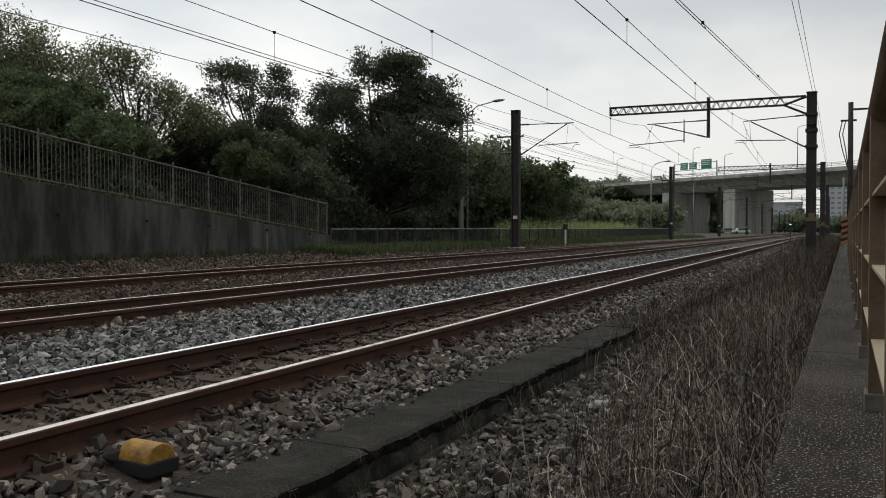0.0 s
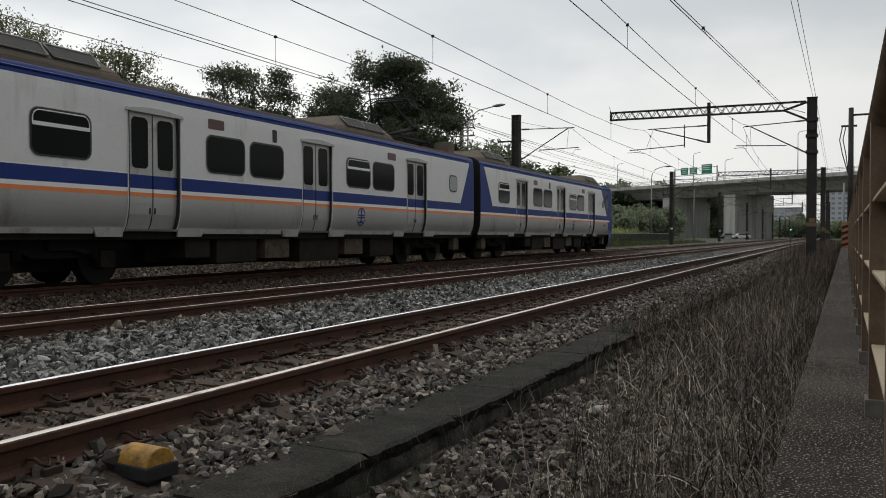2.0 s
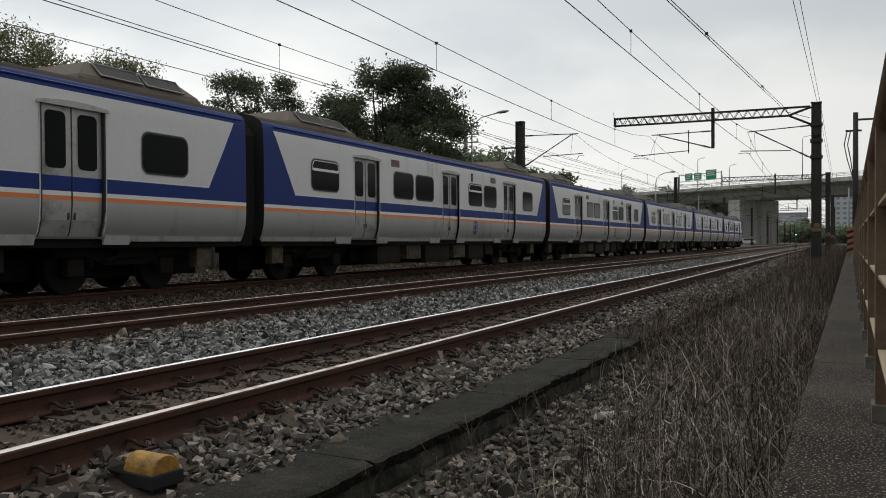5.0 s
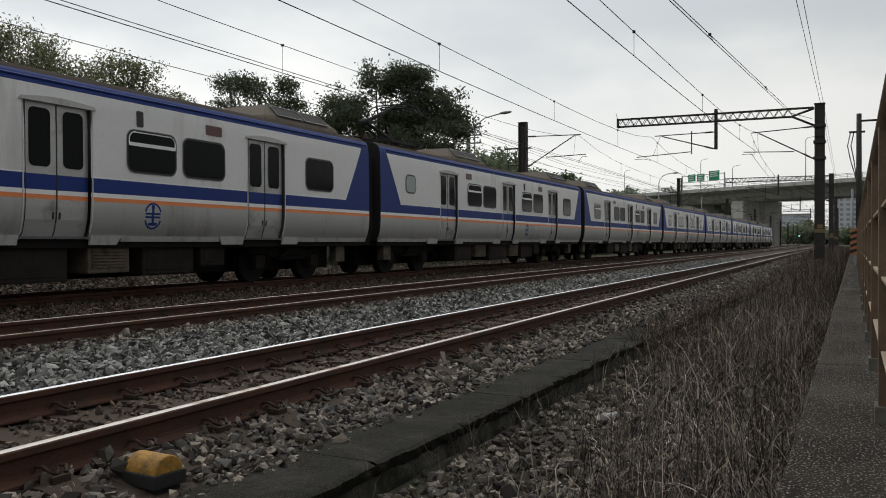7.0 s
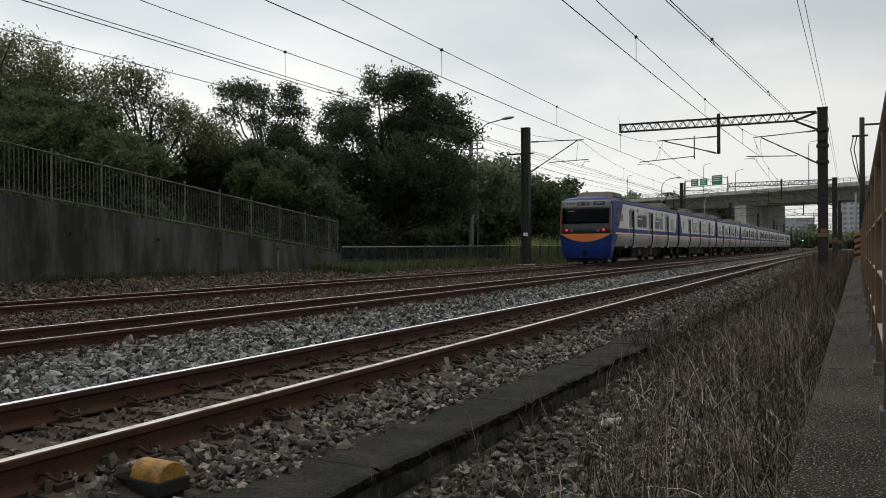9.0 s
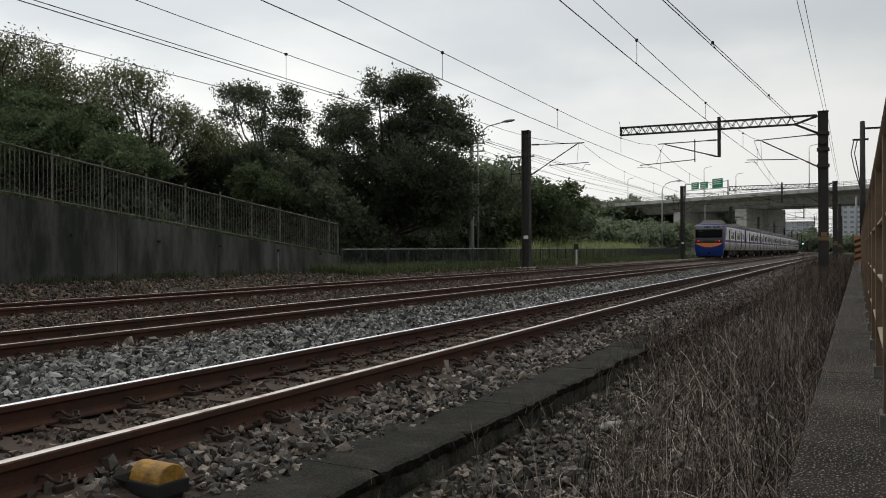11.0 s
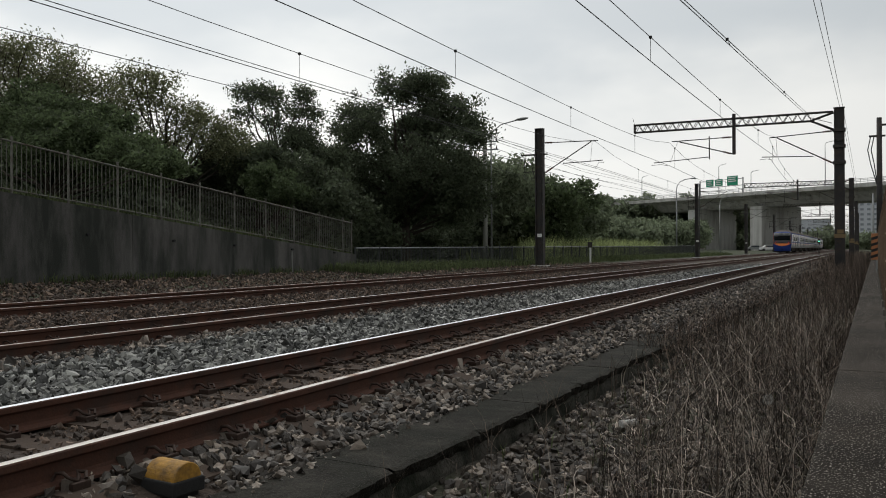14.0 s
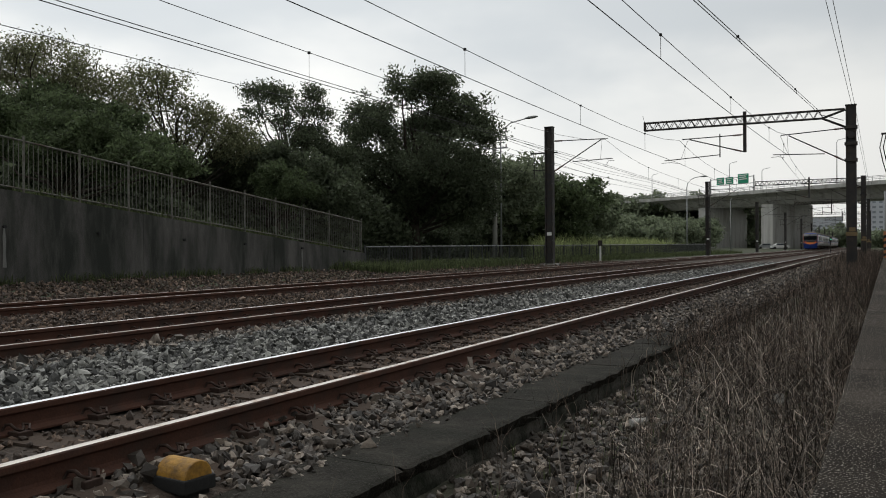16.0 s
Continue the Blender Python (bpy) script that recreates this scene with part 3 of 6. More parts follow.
for gi, y in enumerate(GANTRY_Y):
    mr = mast(-0.72, y, "dark riveted steel mast carrying a lattice beam", False, 7.28)
    cantilever(mr, -0.25, 6.25, 4.75, -3.0, 6.1, -3.35, 5.2, -1.1, 5.12, -2.9, 5.05)
    for z in (6.2, 5.45, 4.7):
        part("collar", box((-0.27, -0.22, z), (0.27, 0.22, z + 0.14), 0.01), M_MAST, mr)
    part("counterweight_pulley", tube((0.0, -0.28, 5.9), (0.0, -0.2, 5.9), 0.16, 14), M_MAST, mr)
    part("yellow_band", box((-0.235, -0.175, 1.3), (0.235, 0.175, 1.48)), M_BAND, mr, "faded tan painted band")
    # lattice beam
    br = root("lattice_beam", track_station(0, y), "dark steel lattice beam over two tracks", "gantry beam", "beams over the line")
    xa, xb, zt, zb = -10.15, -0.98, 7.16, 6.74
    for yy in (-0.16, 0.16):
        part("chord", box((xa, yy - 0.03, zt - 0.05), (xb, yy + 0.03, zt), 0.003), M_MAST, br)
        part("chord", box((xa, yy - 0.03, zb), (xb - 0.9, yy + 0.03, zb + 0.05), 0.003), M_MAST, br)
        n = 20
        for i in range(n):
            x0, x1 = xa + (xb - 0.9 - xa) * i / n, xa + (xb - 0.9 - xa) * (i + 1) / n
            xm = (x0 + x1) / 2
            part("diagonal", tube((x0, yy, zb + 0.03), (xm, yy, zt - 0.03), 0.016, 5), M_MAST, br)
            part("diagonal", tube((xm, yy, zt - 0.03), (x1, yy, zb + 0.03), 0.016, 5), M_MAST, br)
        part("knee_brace", tube((xb - 0.95, yy, zb + 0.03), (xb + 0.03, yy, 6.3), 0.035, 6), M_MAST, br)
        part("knee_brace", tube((xb - 0.95, yy, zb + 0.03), (xb + 0.03, yy, 7.1), 0.03, 6), M_MAST, br)
    part("end_plate", box((xa - 0.03, -0.2, zb - 0.02), (xa, 0.2, zt + 0.02)), M_MAST, br)
    part("spike", tube((xa - 0.02, 0, zt), (xa - 0.12, 0, zt + 0.35), 0.01, 5), M_MAST, br)
    part("drop_tube", box((-5.42, -0.075, 5.4), (-5.27, 0.075, 7.36), 0.01), M_MAST, br)
    # second track's arm on the drop tube
    cantilever(br, -5.42, 6.25, 5.43, -8.3, 6.2, -9.2, 5.18, -6.5, 5.34, -8.5, 5.0)
    part("arm_tube", tube((-6.5, 0, 6.35), (-6.5, 0, 5.22), 0.028), M_MAST, br)
    # mast beyond the third track
    ml = mast(-14.65 if gi == 2 else -15.3, y, "dark steel mast with lattice lacing beyond the tracks", True, 7.3)
    cantilever(ml, 0.25, 6.55, 4.92, 3.2, 6.5, 3.45, 5.46, 1.3, 5.40, 3.05, 5.05)
    b = bmesh.new()
    add_box(b, (-1.05, -0.04, 5.9), (0.45, 0.04, 5.98))
    add_line(b, [(-0.9, 0, 5.9), (-0.85, 0, 5.2), (-0.85, 0, 4.6)], 0.02, 5)
    add_line(b, [(-0.3, 0, 5.9), (-0.45, 0, 5.3), (-0.3, 0, 4.7)], 0.02, 5)
    add_box(b, (-0.95, -0.03, 5.0), (-0.2, 0.03, 5.05))
    part("side_bracket", b, M_MAST, ml)


def wire_run(name, label, pts, r):
    b = bmesh.new()
    add_line(b, pts, r, 5)
    return tagged(obj(name, b, M_WIRE), label, "wire", "overhead wires")


def span(y, y0, y1):
    return ((y - (y0 + y1) / 2) / ((y1 - y0) / 2)) ** 2


WIRES = ((0, (-4.35, -3.75), 4.97, 5.15, 5.5, 6.1), (1, (-8.33, -8.42), 4.86, 5.0, 5.5, 6.15), (2, (-12.22, -12.2), 5.0, 5.05, 5.68, 6.45))
for ti, (xa, xb), zc, zc_s, zm, zm_s in WIRES:
    for gi in range(len(GANTRY_Y) - 1):
        y0, y1 = GANTRY_Y[gi], GANTRY_Y[gi + 1]
        e0, e1 = (xa, xb) if gi % 2 == 0 else (xb, xa)
        if ti == 0 and gi == 0:
            e0, e1 = -4.5, -3.42
        n = 12
        cw, mw = [], []
        for k in range(n + 1):
            yy = y0 + (y1 - y0) * k / n
            x = e0 + (e1 - e0) * k / n + bend(yy)
            s = span(yy, y0, y1)
            cw.append((x, yy, zc + (zc_s - zc) * s))
            mw.append((x, yy, zm + (zm_s - zm) * s * s))
        wire = root("overhead_wire", pose(0, 0, 0), "thin dark overhead wire pair with droppers", "overhead wire", "overhead wires")
        b = bmesh.new()
        add_line(b, cw, 0.010, 5)
        if ti == 2:
            add_line(b, [(x + 0.12, yy, z + 0.04) for x, yy, z in cw], 0.009, 5)
        part("contact_wire", b, M_WIRE, wire)
        part("messenger_wire", add_line(bmesh.new(), mw, 0.009, 5), M_WIRE, wire)
        shift = (18.7, 17.9, 17.1)[ti] - (43 - 44.2)
        for k in range(-3, 6):
            yy = y0 + shift + 8.9 * k
            if y0 + 1 < yy < y1 - 1:
                f = (yy - y0) / (y1 - y0)
                x = e0 + (e1 - e0) * f + bend(yy)
                s = span(yy, y0, y1)
                b = tube((x, yy, zc + (zc_s - zc) * s), (x, yy, zm + (zm_s - zm) * s * s), 0.006, 4)
                add_box(b, (x - 0.03, yy - 0.03, zm + (zm_s - zm) * s * s - 0.03), (x + 0.03, yy + 0.03, zm + (zm_s - zm) * s * s + 0.03), 0.008)
                part("dropper", b, M_WIRE, wire)
# a run that leaves the near track and is anchored on the mast
ar = root("anchor_wire", pose(0, 0, 0), "slanting anchored wire pair with droppers", "overhead wire", "overhead wires")
part("messenger_wire", tube((-3.1, 2.0, 4.42), (-1.66, 40, 6.6), 0.009, 5), M_WIRE, ar)
part("contact_wire", tube((-3.03, 2.0, 4.3), (-1.6, 40, 6.42), 0.009, 5), M_WIRE, ar)
part("pull_rod", add_line(bmesh.new(), [(-1.63, 40, 6.5), (-0.85, 42.9, 6.6)], 0.014, 5), M_WIRE, ar)
for yy in (19.3, 30.2):
    f = (yy - 2) / 38
    b = tube((-3.1 + 1.44 * f, yy, 4.42 + 2.18 * f), (-3.03 + 1.43 * f, yy, 4.3 + 2.12 * f), 0.008, 5)
    add_box(b, (-3.13 + 1.44 * f, yy - 0.03, 4.39 + 2.18 * f), (-3.07 + 1.44 * f, yy + 0.03, 4.45 + 2.18 * f))
    part("dropper", b, M_WIRE, ar)
for x0, x1, z in ((-1.38, -0.5, 7.3), (-1.16, -0.38, 7.32)):
    wire_run("feeder_wire", "bare feeder wire running to the mast top", [(x0, 0, z), (x1, 43.2, z), (x1 + bend(87.2), 87.2, z), (x1 + bend(131.4), 131.4, z), (x1 + bend(200), 200, z)], 0.009)
wire_run("feeder_wire", "bare feeder wire beyond the tracks", [(-15.5, -10, 5.3), (-15.45, 12.8, 5.4), (-15.45, 43, 5.45), (-15.5 + bend(87.2), 87.2, 5.45), (-15.5 + bend(131.4), 131.4, 5.5)], 0.010)
for k, (z, dx) in enumerate(((8.0, 0), (7.7, .3), (7.45, -.3), (6.9, 0), (6.0, .2))):
    wire_run("service_cable", "thin service cable between the poles", [(-20.6 + dx, 49, z), (-20.2 + dx, 68, z - 0.5), (-20 + dx, 90, z - 0.2), (-21, 140, z + .2)], 0.012)

# ---- lamp post and utility pole beyond the fence ----
lp = root("street_lamp", pose(-20.05, 48.2, 0.05), "slender grey street lamp with a curved arm", "street lamp", "street lamps")
part("pole", tube((0, 0, -0.2), (0, 0, 8.1), 0.06, 10, 0.04), M_GALV, lp)
part("arm", add_line(bmesh.new(), [(0, 0, 7.9), (0.15, 0.1, 8.15), (0.6, 0.2, 8.5), (1.5, 0.4, 8.72)], 0.035, 7), M_GALV, lp)
b = bmesh.new()
bmesh.ops.create_uvsphere(b, u_segments=12, v_segments=8, radius=1, matrix=pose(1.85, 0.45, 8.78, 0, -6, 8) @ Matrix.Diagonal((0.42, 0.15, 0.09, 1)))
part("lamp_head", b, M_GALV, lp)
part("cross_bar", tube((-0.5, 0, 7.3), (0.3, 0, 7.3), 0.03, 6), M_GALV, lp)
for lx, ly in ((-19.3, 105.0), (-19.4, 143.0)):
    fl = root("street_lamp", pose(lx, ly, 0.1), "slender grey street lamp beyond the fence", "street lamp", "street lamps")
    part("pole", tube((0, 0, -0.2), (0, 0, 8.0), 0.09, 8, 0.06), M_GALV, fl)
    part("arm", add_line(bmesh.new(), [(0, 0, 7.9), (0.1, 0, 8.4), (0.45, 0, 8.85), (1.0, 0, 9.1), (1.7, 0, 9.2)], 0.05, 6), M_GALV, fl)
    b = bmesh.new()
    bmesh.ops.create_uvsphere(b, u_segments=10, v_segments=6, radius=1, matrix=pose(2.0, 0, 9.2) @ Matrix.Diagonal((0.42, 0.16, 0.1, 1)))
    part("lamp_head", b, M_GALV, fl)
up = root("utility_pole", pose(-20.9, 49.2, 0.1), "grey concrete utility pole with cross arms", "utility pole")
part("pole", tube((0, 0, -0.2), (0, 0, 8.2), 0.16, 12, 0.12), M_CONCRETE, up)
for z in (8.0, 7.5, 7.0):
    part("cross_arm", box((-0.9, -0.04, z), (0.9, 0.04, z + 0.08)), M_GALV, up)
    for x in (-0.8, 0.1, 0.8):
        part("pin_insulator", tube((x, 0, z + 0.08), (x, 0, z + 0.28), 0.05, 8, 0.03), M_PORCELAIN, up)
kp = root("marker_post", pose(-15.75 + bend(54), 54.0, -0.06), "short white marker post beside the track", "marker post")
part("post", box((-0.05, -0.05, -0.1), (0.05, 0.05, 1.1), 0.01), M_WHITE, kp)
part("plate", box((-0.16, -0.07, 1.0), (0.16, -0.05, 1.36), 0.01), M_MAST, kp)
# pole near the ledge
rp = root("equipment_pole", pose(1.33, 52, -0.4), "dark pole with brackets and hanging cables", "utility pole")
part("pole", tube((0, 0, 0), (0, 0, 8.35), 0.17, 12, 0.13), M_MAST, rp)
part("bracket", box((-0.1, -0.06, 7.9), (1.2, 0.06, 8.0)), M_MAST, rp)
part("bracket", box((-0.5, -0.06, 7.3), (0.3, 0.06, 7.4)), M_MAST, rp)
for dx in (-0.42, -0.25):
    part("cable", add_line(bmesh.new(), [(dx, 0, 7.35), (dx - 0.15, 0, 6.6), (dx, 0, 5.8), (-0.1, 0, 4.6)], 0.03, 6), M_BLACK, rp)
part("conduit", tube((-0.32, -0.1, 0), (-0.32, -0.1, 4.2), 0.055, 8), M_GALV, rp)

# ---- yellow track device and litter ----
yb = root("track_magnet", pose(-2.79, 2.92, -0.292, 0, 0, 84), "worn yellow half-round track device on a black base", "track device")
b = bmesh.new()
prof = [(0.08 * math.cos(math.pi * k / 10), 0.08 * math.sin(math.pi * k / 10)) for k in range(11)]
add_sweep(b, prof, [pose(0, -0.1, 0.12), pose(0, 0.1, 0.12)])
bmesh.ops.bevel(b, geom=list(b.edges), offset=0.004, segments=1, affect="EDGES")
part("cover", recalc(b), M_YELLOW, yb, "scuffed yellow curved cover")
part("base", box((-0.09, -0.112, 0.06), (0.09, 0.112, 0.125), 0.008), M_BLACK, yb)
part("stem", box((-0.07, -0.09, -0.2), (0.07, 0.09, 0.06)), M_BLACK, yb)
can = root("drink_can", pose(-1.46, 6.05, -0.40, 0, 84, 35), "crushed pale litter can lying in the weeds", "litter")
b = bmesh.new()
add_tube(b, (0, 0, -0.06), (0, 0, 0.06), 0.033, 12)
for v in b.verts:
    v.co.x *= 0.8 + 0.2 * math.sin(v.co.z * 60)
part("body", b, M_LITTER, can)
part("rim", tube((0, 0, 0.058), (0, 0, 0.066), 0.03, 12), M_GALV, can)
cup = root("plastic_cup", pose(-0.62, 7.2, -0.36, 70, 20, 10), "pale crumpled plastic scrap in the weeds", "litter")
part("body", tube((0, 0, -0.04), (0, 0, 0.05), 0.03, 10, 0.042), M_LITTER, cup)

sig = root("railway_signal", pose(-4.62, 140, -0.3), "small railway signal showing a green light", "railway signal")
part("post", tube((0, 0, 0), (0, 0, 1.8), 0.06, 8), M_MAST, sig)
part("head", box((-0.16, -0.1, 1.75), (0.16, 0.1, 2.5), 0.03), M_MAST, sig)
part("green_lens", tube((0, -0.14, 2.15), (0, -0.1, 2.15), 0.11, 14), M_GREENLIGHT, sig, "glowing green lens")
part("hood", tube((0, -0.22, 2.27), (0, -0.1, 2.27), 0.12, 10), M_MAST, sig)

# ---- viaduct ----
VIA = pose(-31, 254, 0, 0, 0, -35.6)
via = root("viaduct", VIA, "grey concrete motorway viaduct with box girder deck", "viaduct")
b = bmesh.new()
prof = [(-0.0, 15.6), (0.0, 16.6), (0.25, 16.6), (0.25, 15.9), (21.5, 15.9), (21.5, 16.6), (21.75, 16.6), (21.75, 15.6), (18, 14.9), (15.5, 12.5), (6, 12.5), (3.0, 14.6)]
for k in range(14):
    x0 = -230 + 30 * k
    b = bmesh.new()
    ring = [[b.verts.new((x, p, z)) for p, z in prof] for x in (x0 + 0.05, x0 + 29.95)]
    n = len(prof)
    for i in range(n):
        b.faces.new((ring[0][i], ring[0][(i + 1) % n], ring[1][(i + 1) % n], ring[1][i]))
    b.faces.new(ring[0])
    b.faces.new(ring[1])
    part("deck_span", recalc(b), M_CONCRETE, via)
for x in (-176, -131, -86, -52, -20, 4, 64, 109):
    b = box((x, 2.5, -0.5), (x + 4.2, 19, 12.6), 0.3)
    part("pier", b, M_CONCRETE, via)
for k in range(150):
    x = -200 + 2.0 * k
    if k == 0:
        rp0 = part("rail_post", box((0.1, 0.08, 16.6), (0.18, 0.16, 17.7)), M_GALV, via)
    else:
        share("rail_post", rp0, via, pose(2.0 * k, 0, 0))
for z in (17.0, 17.4, 17.7):
    part("guard_rail", tube((-200, 0.12, z), (100, 0.12, z), 0.05, 6), M_GALV, via)
for x, hh in ((-5.6, 24.6), (-38.5, 23.8), (-68, 24.0), (6.2, 21.8), (30, 27.2)):
    sl = root("street_lamp", VIA @ pose(x, 0.6, 0), "tall thin grey lamp post on the viaduct", "street lamp", "street lamps")
    part("pole", tube((0, 0, 15.9), (0, 0, hh), 0.13, 8, 0.08), M_GALV, sl)
    part("arm", add_line(bmesh.new(), [(0, 0, hh), (0.5, 0, hh + 0.5), (2.8, 0, hh + 0.7)], 0.07, 6), M_GALV, sl)
sg = root("sign_gantry", VIA @ pose(-10.7, 1.0, 0), "green motorway direction signs on a frame", "road sign")
for x0, x1, z0, z1 in ((0.2, 3.1, 19.0, 21.1), (3.7, 6.6, 19.0, 21.0), (8.3, 12.2, 18.9, 21.6)):
    part("sign_panel", box((x0, -0.5, z0), (x1, -0.42, z1), 0.02), M_SIGN_GREEN, sg)
    for i in range(3):
        part("lettering_bar", box((x0 + 0.4, -0.53, z1 - 0.55 - 0.55 * i), (x1 - 0.5 - 0.3 * (i % 2), -0.5, z1 - 0.3 - 0.55 * i)), M_WHITE, sg, "white unreadable lettering bar")
for z in (18.7, 20.6):
    part("frame_rail", box((-2.5, -0.4, z), (14, -0.25, z + 0.18)), M_GALV, sg)
for x in (-2.5, 13.8):
    part("frame_post", box((x, -0.4, 15.9), (x + 0.25, -0.15, 21)), M_GALV, sg)

# ---- far buildings and parked cars under the viaduct ----
M_FARWALL = mat("pale_plaster", (0.5, 0.52, 0.56), 0.9, var=0.1, scale=0.2, fine=2, bump=0.0)
# window colour paled to stand in for haze and reflected sky
M_PALEGLASS = mat("haze_paled_window_glass", (0.26, 0.28, 0.31), 0.25, var=0.1, bump=0)
M_DARKGLASS = mat("dark_window_glass", (0.05, 0.06, 0.07), 0.2, var=0.1, bump=0)
for x, y, w, h in ((2.5, 620, 17, 36), (-37, 700, 22, 22), (30, 760, 40, 24)):
    r = root("apartment_building", pose(x, y, 0), "pale distant apartment block beyond the viaduct", "building")
    part("wall", box((0, 0, -1), (w, 18, h)), M_FARWALL, r)
    part("roof", box((-0.5, -0.5, h), (w + 0.5, 18.5, h + 0.8)), M_CONCRETE, r)
    p0 = None
    for i in range(int(w / 4) - 1):
        for k in range(int(h / 3.4) - 1):
            m = pose(2 + i * 4, 0, 2 + k * 3.3)
            if p0 is None:
                p0 = part("window", box((0, -0.05, 0), (2, 0.05, 1.5)), M_PALEGLASS, r)
                p0.matrix_basis = m
            else:
                share("window", p0, r, m)


def parked_car(x, y, turn, paint, label):
    r = root("car", pose(x, y, 0.1, 0, 0, turn), label, "car", "cars parked below the viaduct")
    b = bmesh.new()
    side = [(-2.1, .35), (-2.1, .85), (-1.4, .95), (-.8, 1.42), (.9, 1.45), (1.6, .98), (2.15, .85), (2.15, .35)]
    rings = [[b.verts.new((x_, w, z)) for x_, z in side] for w in (-.82, .82)]
    for i in range(len(side)):
        b.faces.new((rings[0][i], rings[0][(i + 1) % 8], rings[1][(i + 1) % 8], rings[1][i]))
    b.faces.new(rings[0])
    b.faces.new(rings[1])
    part("body", recalc(b), paint, r)
    for w in (-.83, .83):
        part("side_window", box((-.9, w - .01, .98), (1.0, w + .01, 1.35), 0.0), M_DARKGLASS, r)
        for wx in (-1.35, 1.35):
            part("wheel", tube((wx, w - .1, .3), (wx, w + .05, .3), .31, 14), M_BLACK, r)


parked_car(-19.0, 226, 18, M_WHITE, "white car parked beyond the fence")
parked_car(-23.5, 238, 14, M_GALV, "silver car parked beyond the fence")


# ---- commuter train ----
M_T_GREY = mat("pale_grey_paint", (0.79, 0.79, 0.785), 0.4, var=0.06, scale=0.8, fine=20, bump=0.02, dirt=(0.5, 0.49, 0.47), dirt_amount=0.1, dirt_scale=0.9, streak=0.15)
M_T_STEEL = mat("brushed_steel_side", (0.44, 0.44, 0.43), 0.42, 0.4, var=0.08, scale=1.5, fine=30, bump=0.03, dirt=(0.26, 0.25, 0.23), dirt_amount=0.2, dirt_scale=1.2, streak=0.2)
M_T_BLUE = mat("dark_blue_paint", (0.016, 0.042, 0.21), 0.5, spec=0.2, var=0.08, scale=1.5, fine=30, bump=0.02)
M_T_ORANGE = mat("orange_paint", (0.86, 0.26, 0.075), 0.4, var=0.08, scale=2, fine=30, bump=0.02)
M_T_WHITE = mat("white_stripe", (0.92, 0.92, 0.92), 0.45, var=0.05, scale=2, fine=30, bump=0.02)
M_T_SKIRT = mat("scuffed_skirt_paint", (0.5, 0.5, 0.48), 0.5, var=0.12, scale=2, fine=30, bump=0.03, dirt=(0.3, 0.28, 0.25), dirt_amount=0.3, dirt_scale=3)
M_T_DOOR = mat("door_steel", (0.46, 0.46, 0.45), 0.4, 0.35, var=0.08, scale=2, fine=30, bump=0.03, dirt=(0.2, 0.19, 0.17), dirt_amount=0.25, dirt_scale=2)
M_T_GLASS = mat("dark_train_glass", (0.006, 0.007, 0.008), 0.12, spec=0.07, var=0.1, bump=0)
M_T_RUBBER = mat("window_rubber", (0.03, 0.03, 0.03), 0.6, var=0.1, bump=0.1)
M_T_ROOF = mat("dusty_roof", (0.05, 0.04, 0.033), 0.9, spec=0.2, var=0.25, scale=2, fine=30, bump=0.2, dirt=(0.065, 0.045, 0.032), dirt_scale=1.5)
M_T_AC = mat("dusty_roof_unit", (0.17, 0.145, 0.115), 0.8, var=0.2, scale=2, fine=40, bump=0.2, dirt=(0.14, 0.1, 0.07), dirt_scale=2)
M_T_GRILLE = mat("roof_grille", (0.07, 0.065, 0.06), 0.8, var=0.2, scale=4, fine=80, bump=0.3)
# underfloor shade is put into these two near-black colours, besides grime and dust
M_T_UNDER = mat("grimy_shade_toned_underframe", (0.016, 0.014, 0.013), 0.9, spec=0.2, var=0.3, scale=3, fine=40, bump=0.3)
M_T_BOX = mat("dusty_shade_toned_box", (0.024, 0.02, 0.017), 0.9, spec=0.2, var=0.4, scale=3, fine=40, bump=0.2, dirt=(0.03, 0.025, 0.02), dirt_scale=3)
M_T_TAN = mat("tan_dusty_box", (0.12, 0.092, 0.065), 0.85, var=0.3, scale=4, fine=40, bump=0.2, dirt=(0.05, 0.04, 0.03), dirt_scale=5)
M_T_DISPLAY = mat("dark_red_display", (0.11, 0.035, 0.04), 0.4, var=0.3, scale=20, fine=80, bump=0)
M_T_MASK = mat("dark_grey_front", (0.07, 0.072, 0.076), 0.4, var=0.08, bump=0.02)
M_T_ROOFGREY = mat("grey_front_panel", (0.25, 0.25, 0.25), 0.5, var=0.1, bump=0.02)
M_T_PALE = mat("frosted_glass", (0.33, 0.38, 0.37), 0.3, var=0.05, bump=0)
M_T_BELLOWS = mat("black_bellows", (0.018, 0.016, 0.015), 0.85, var=0.2, bump=0.2)
M_T_RED = mat("red_tail_light", (0.5, 0.02, 0.03), 0.3, var=0.02, bump=0, emission=(1.0, 0.02, 0.07), strength=1.1)
M_T_LAMP = mat("lamp_glass", (0.3, 0.3, 0.3), 0.15, 0.3, var=0.05, bump=0)

CAR = 19.6346
HALF = CAR / 2
# cross-section of one side from the skirt to the middle of the roof, with the material of the strip above each point
SECTION = [(1.30, 0.92, 1), (1.36, 1.04, 1), (1.405, 1.22, 1), (1.422, 1.42, 1), (1.425, 1.53, 2), (1.425, 1.60, 3), (1.425, 1.67, 4), (1.425, 1.905, 3), (1.425, 1.925, 0),
           (1.422, 2.6, 0), (1.413, 3.03, 0), (1.412, 3.1, 0), (1.40, 3.24, 4), (1.375, 3.36, 4), (1.33, 3.42, 5), (1.15, 3.53, 5), (0.75, 3.62, 5), (0.0, 3.67, 5)]


def lerp(a, b, f):
    return a + (b - a) * f


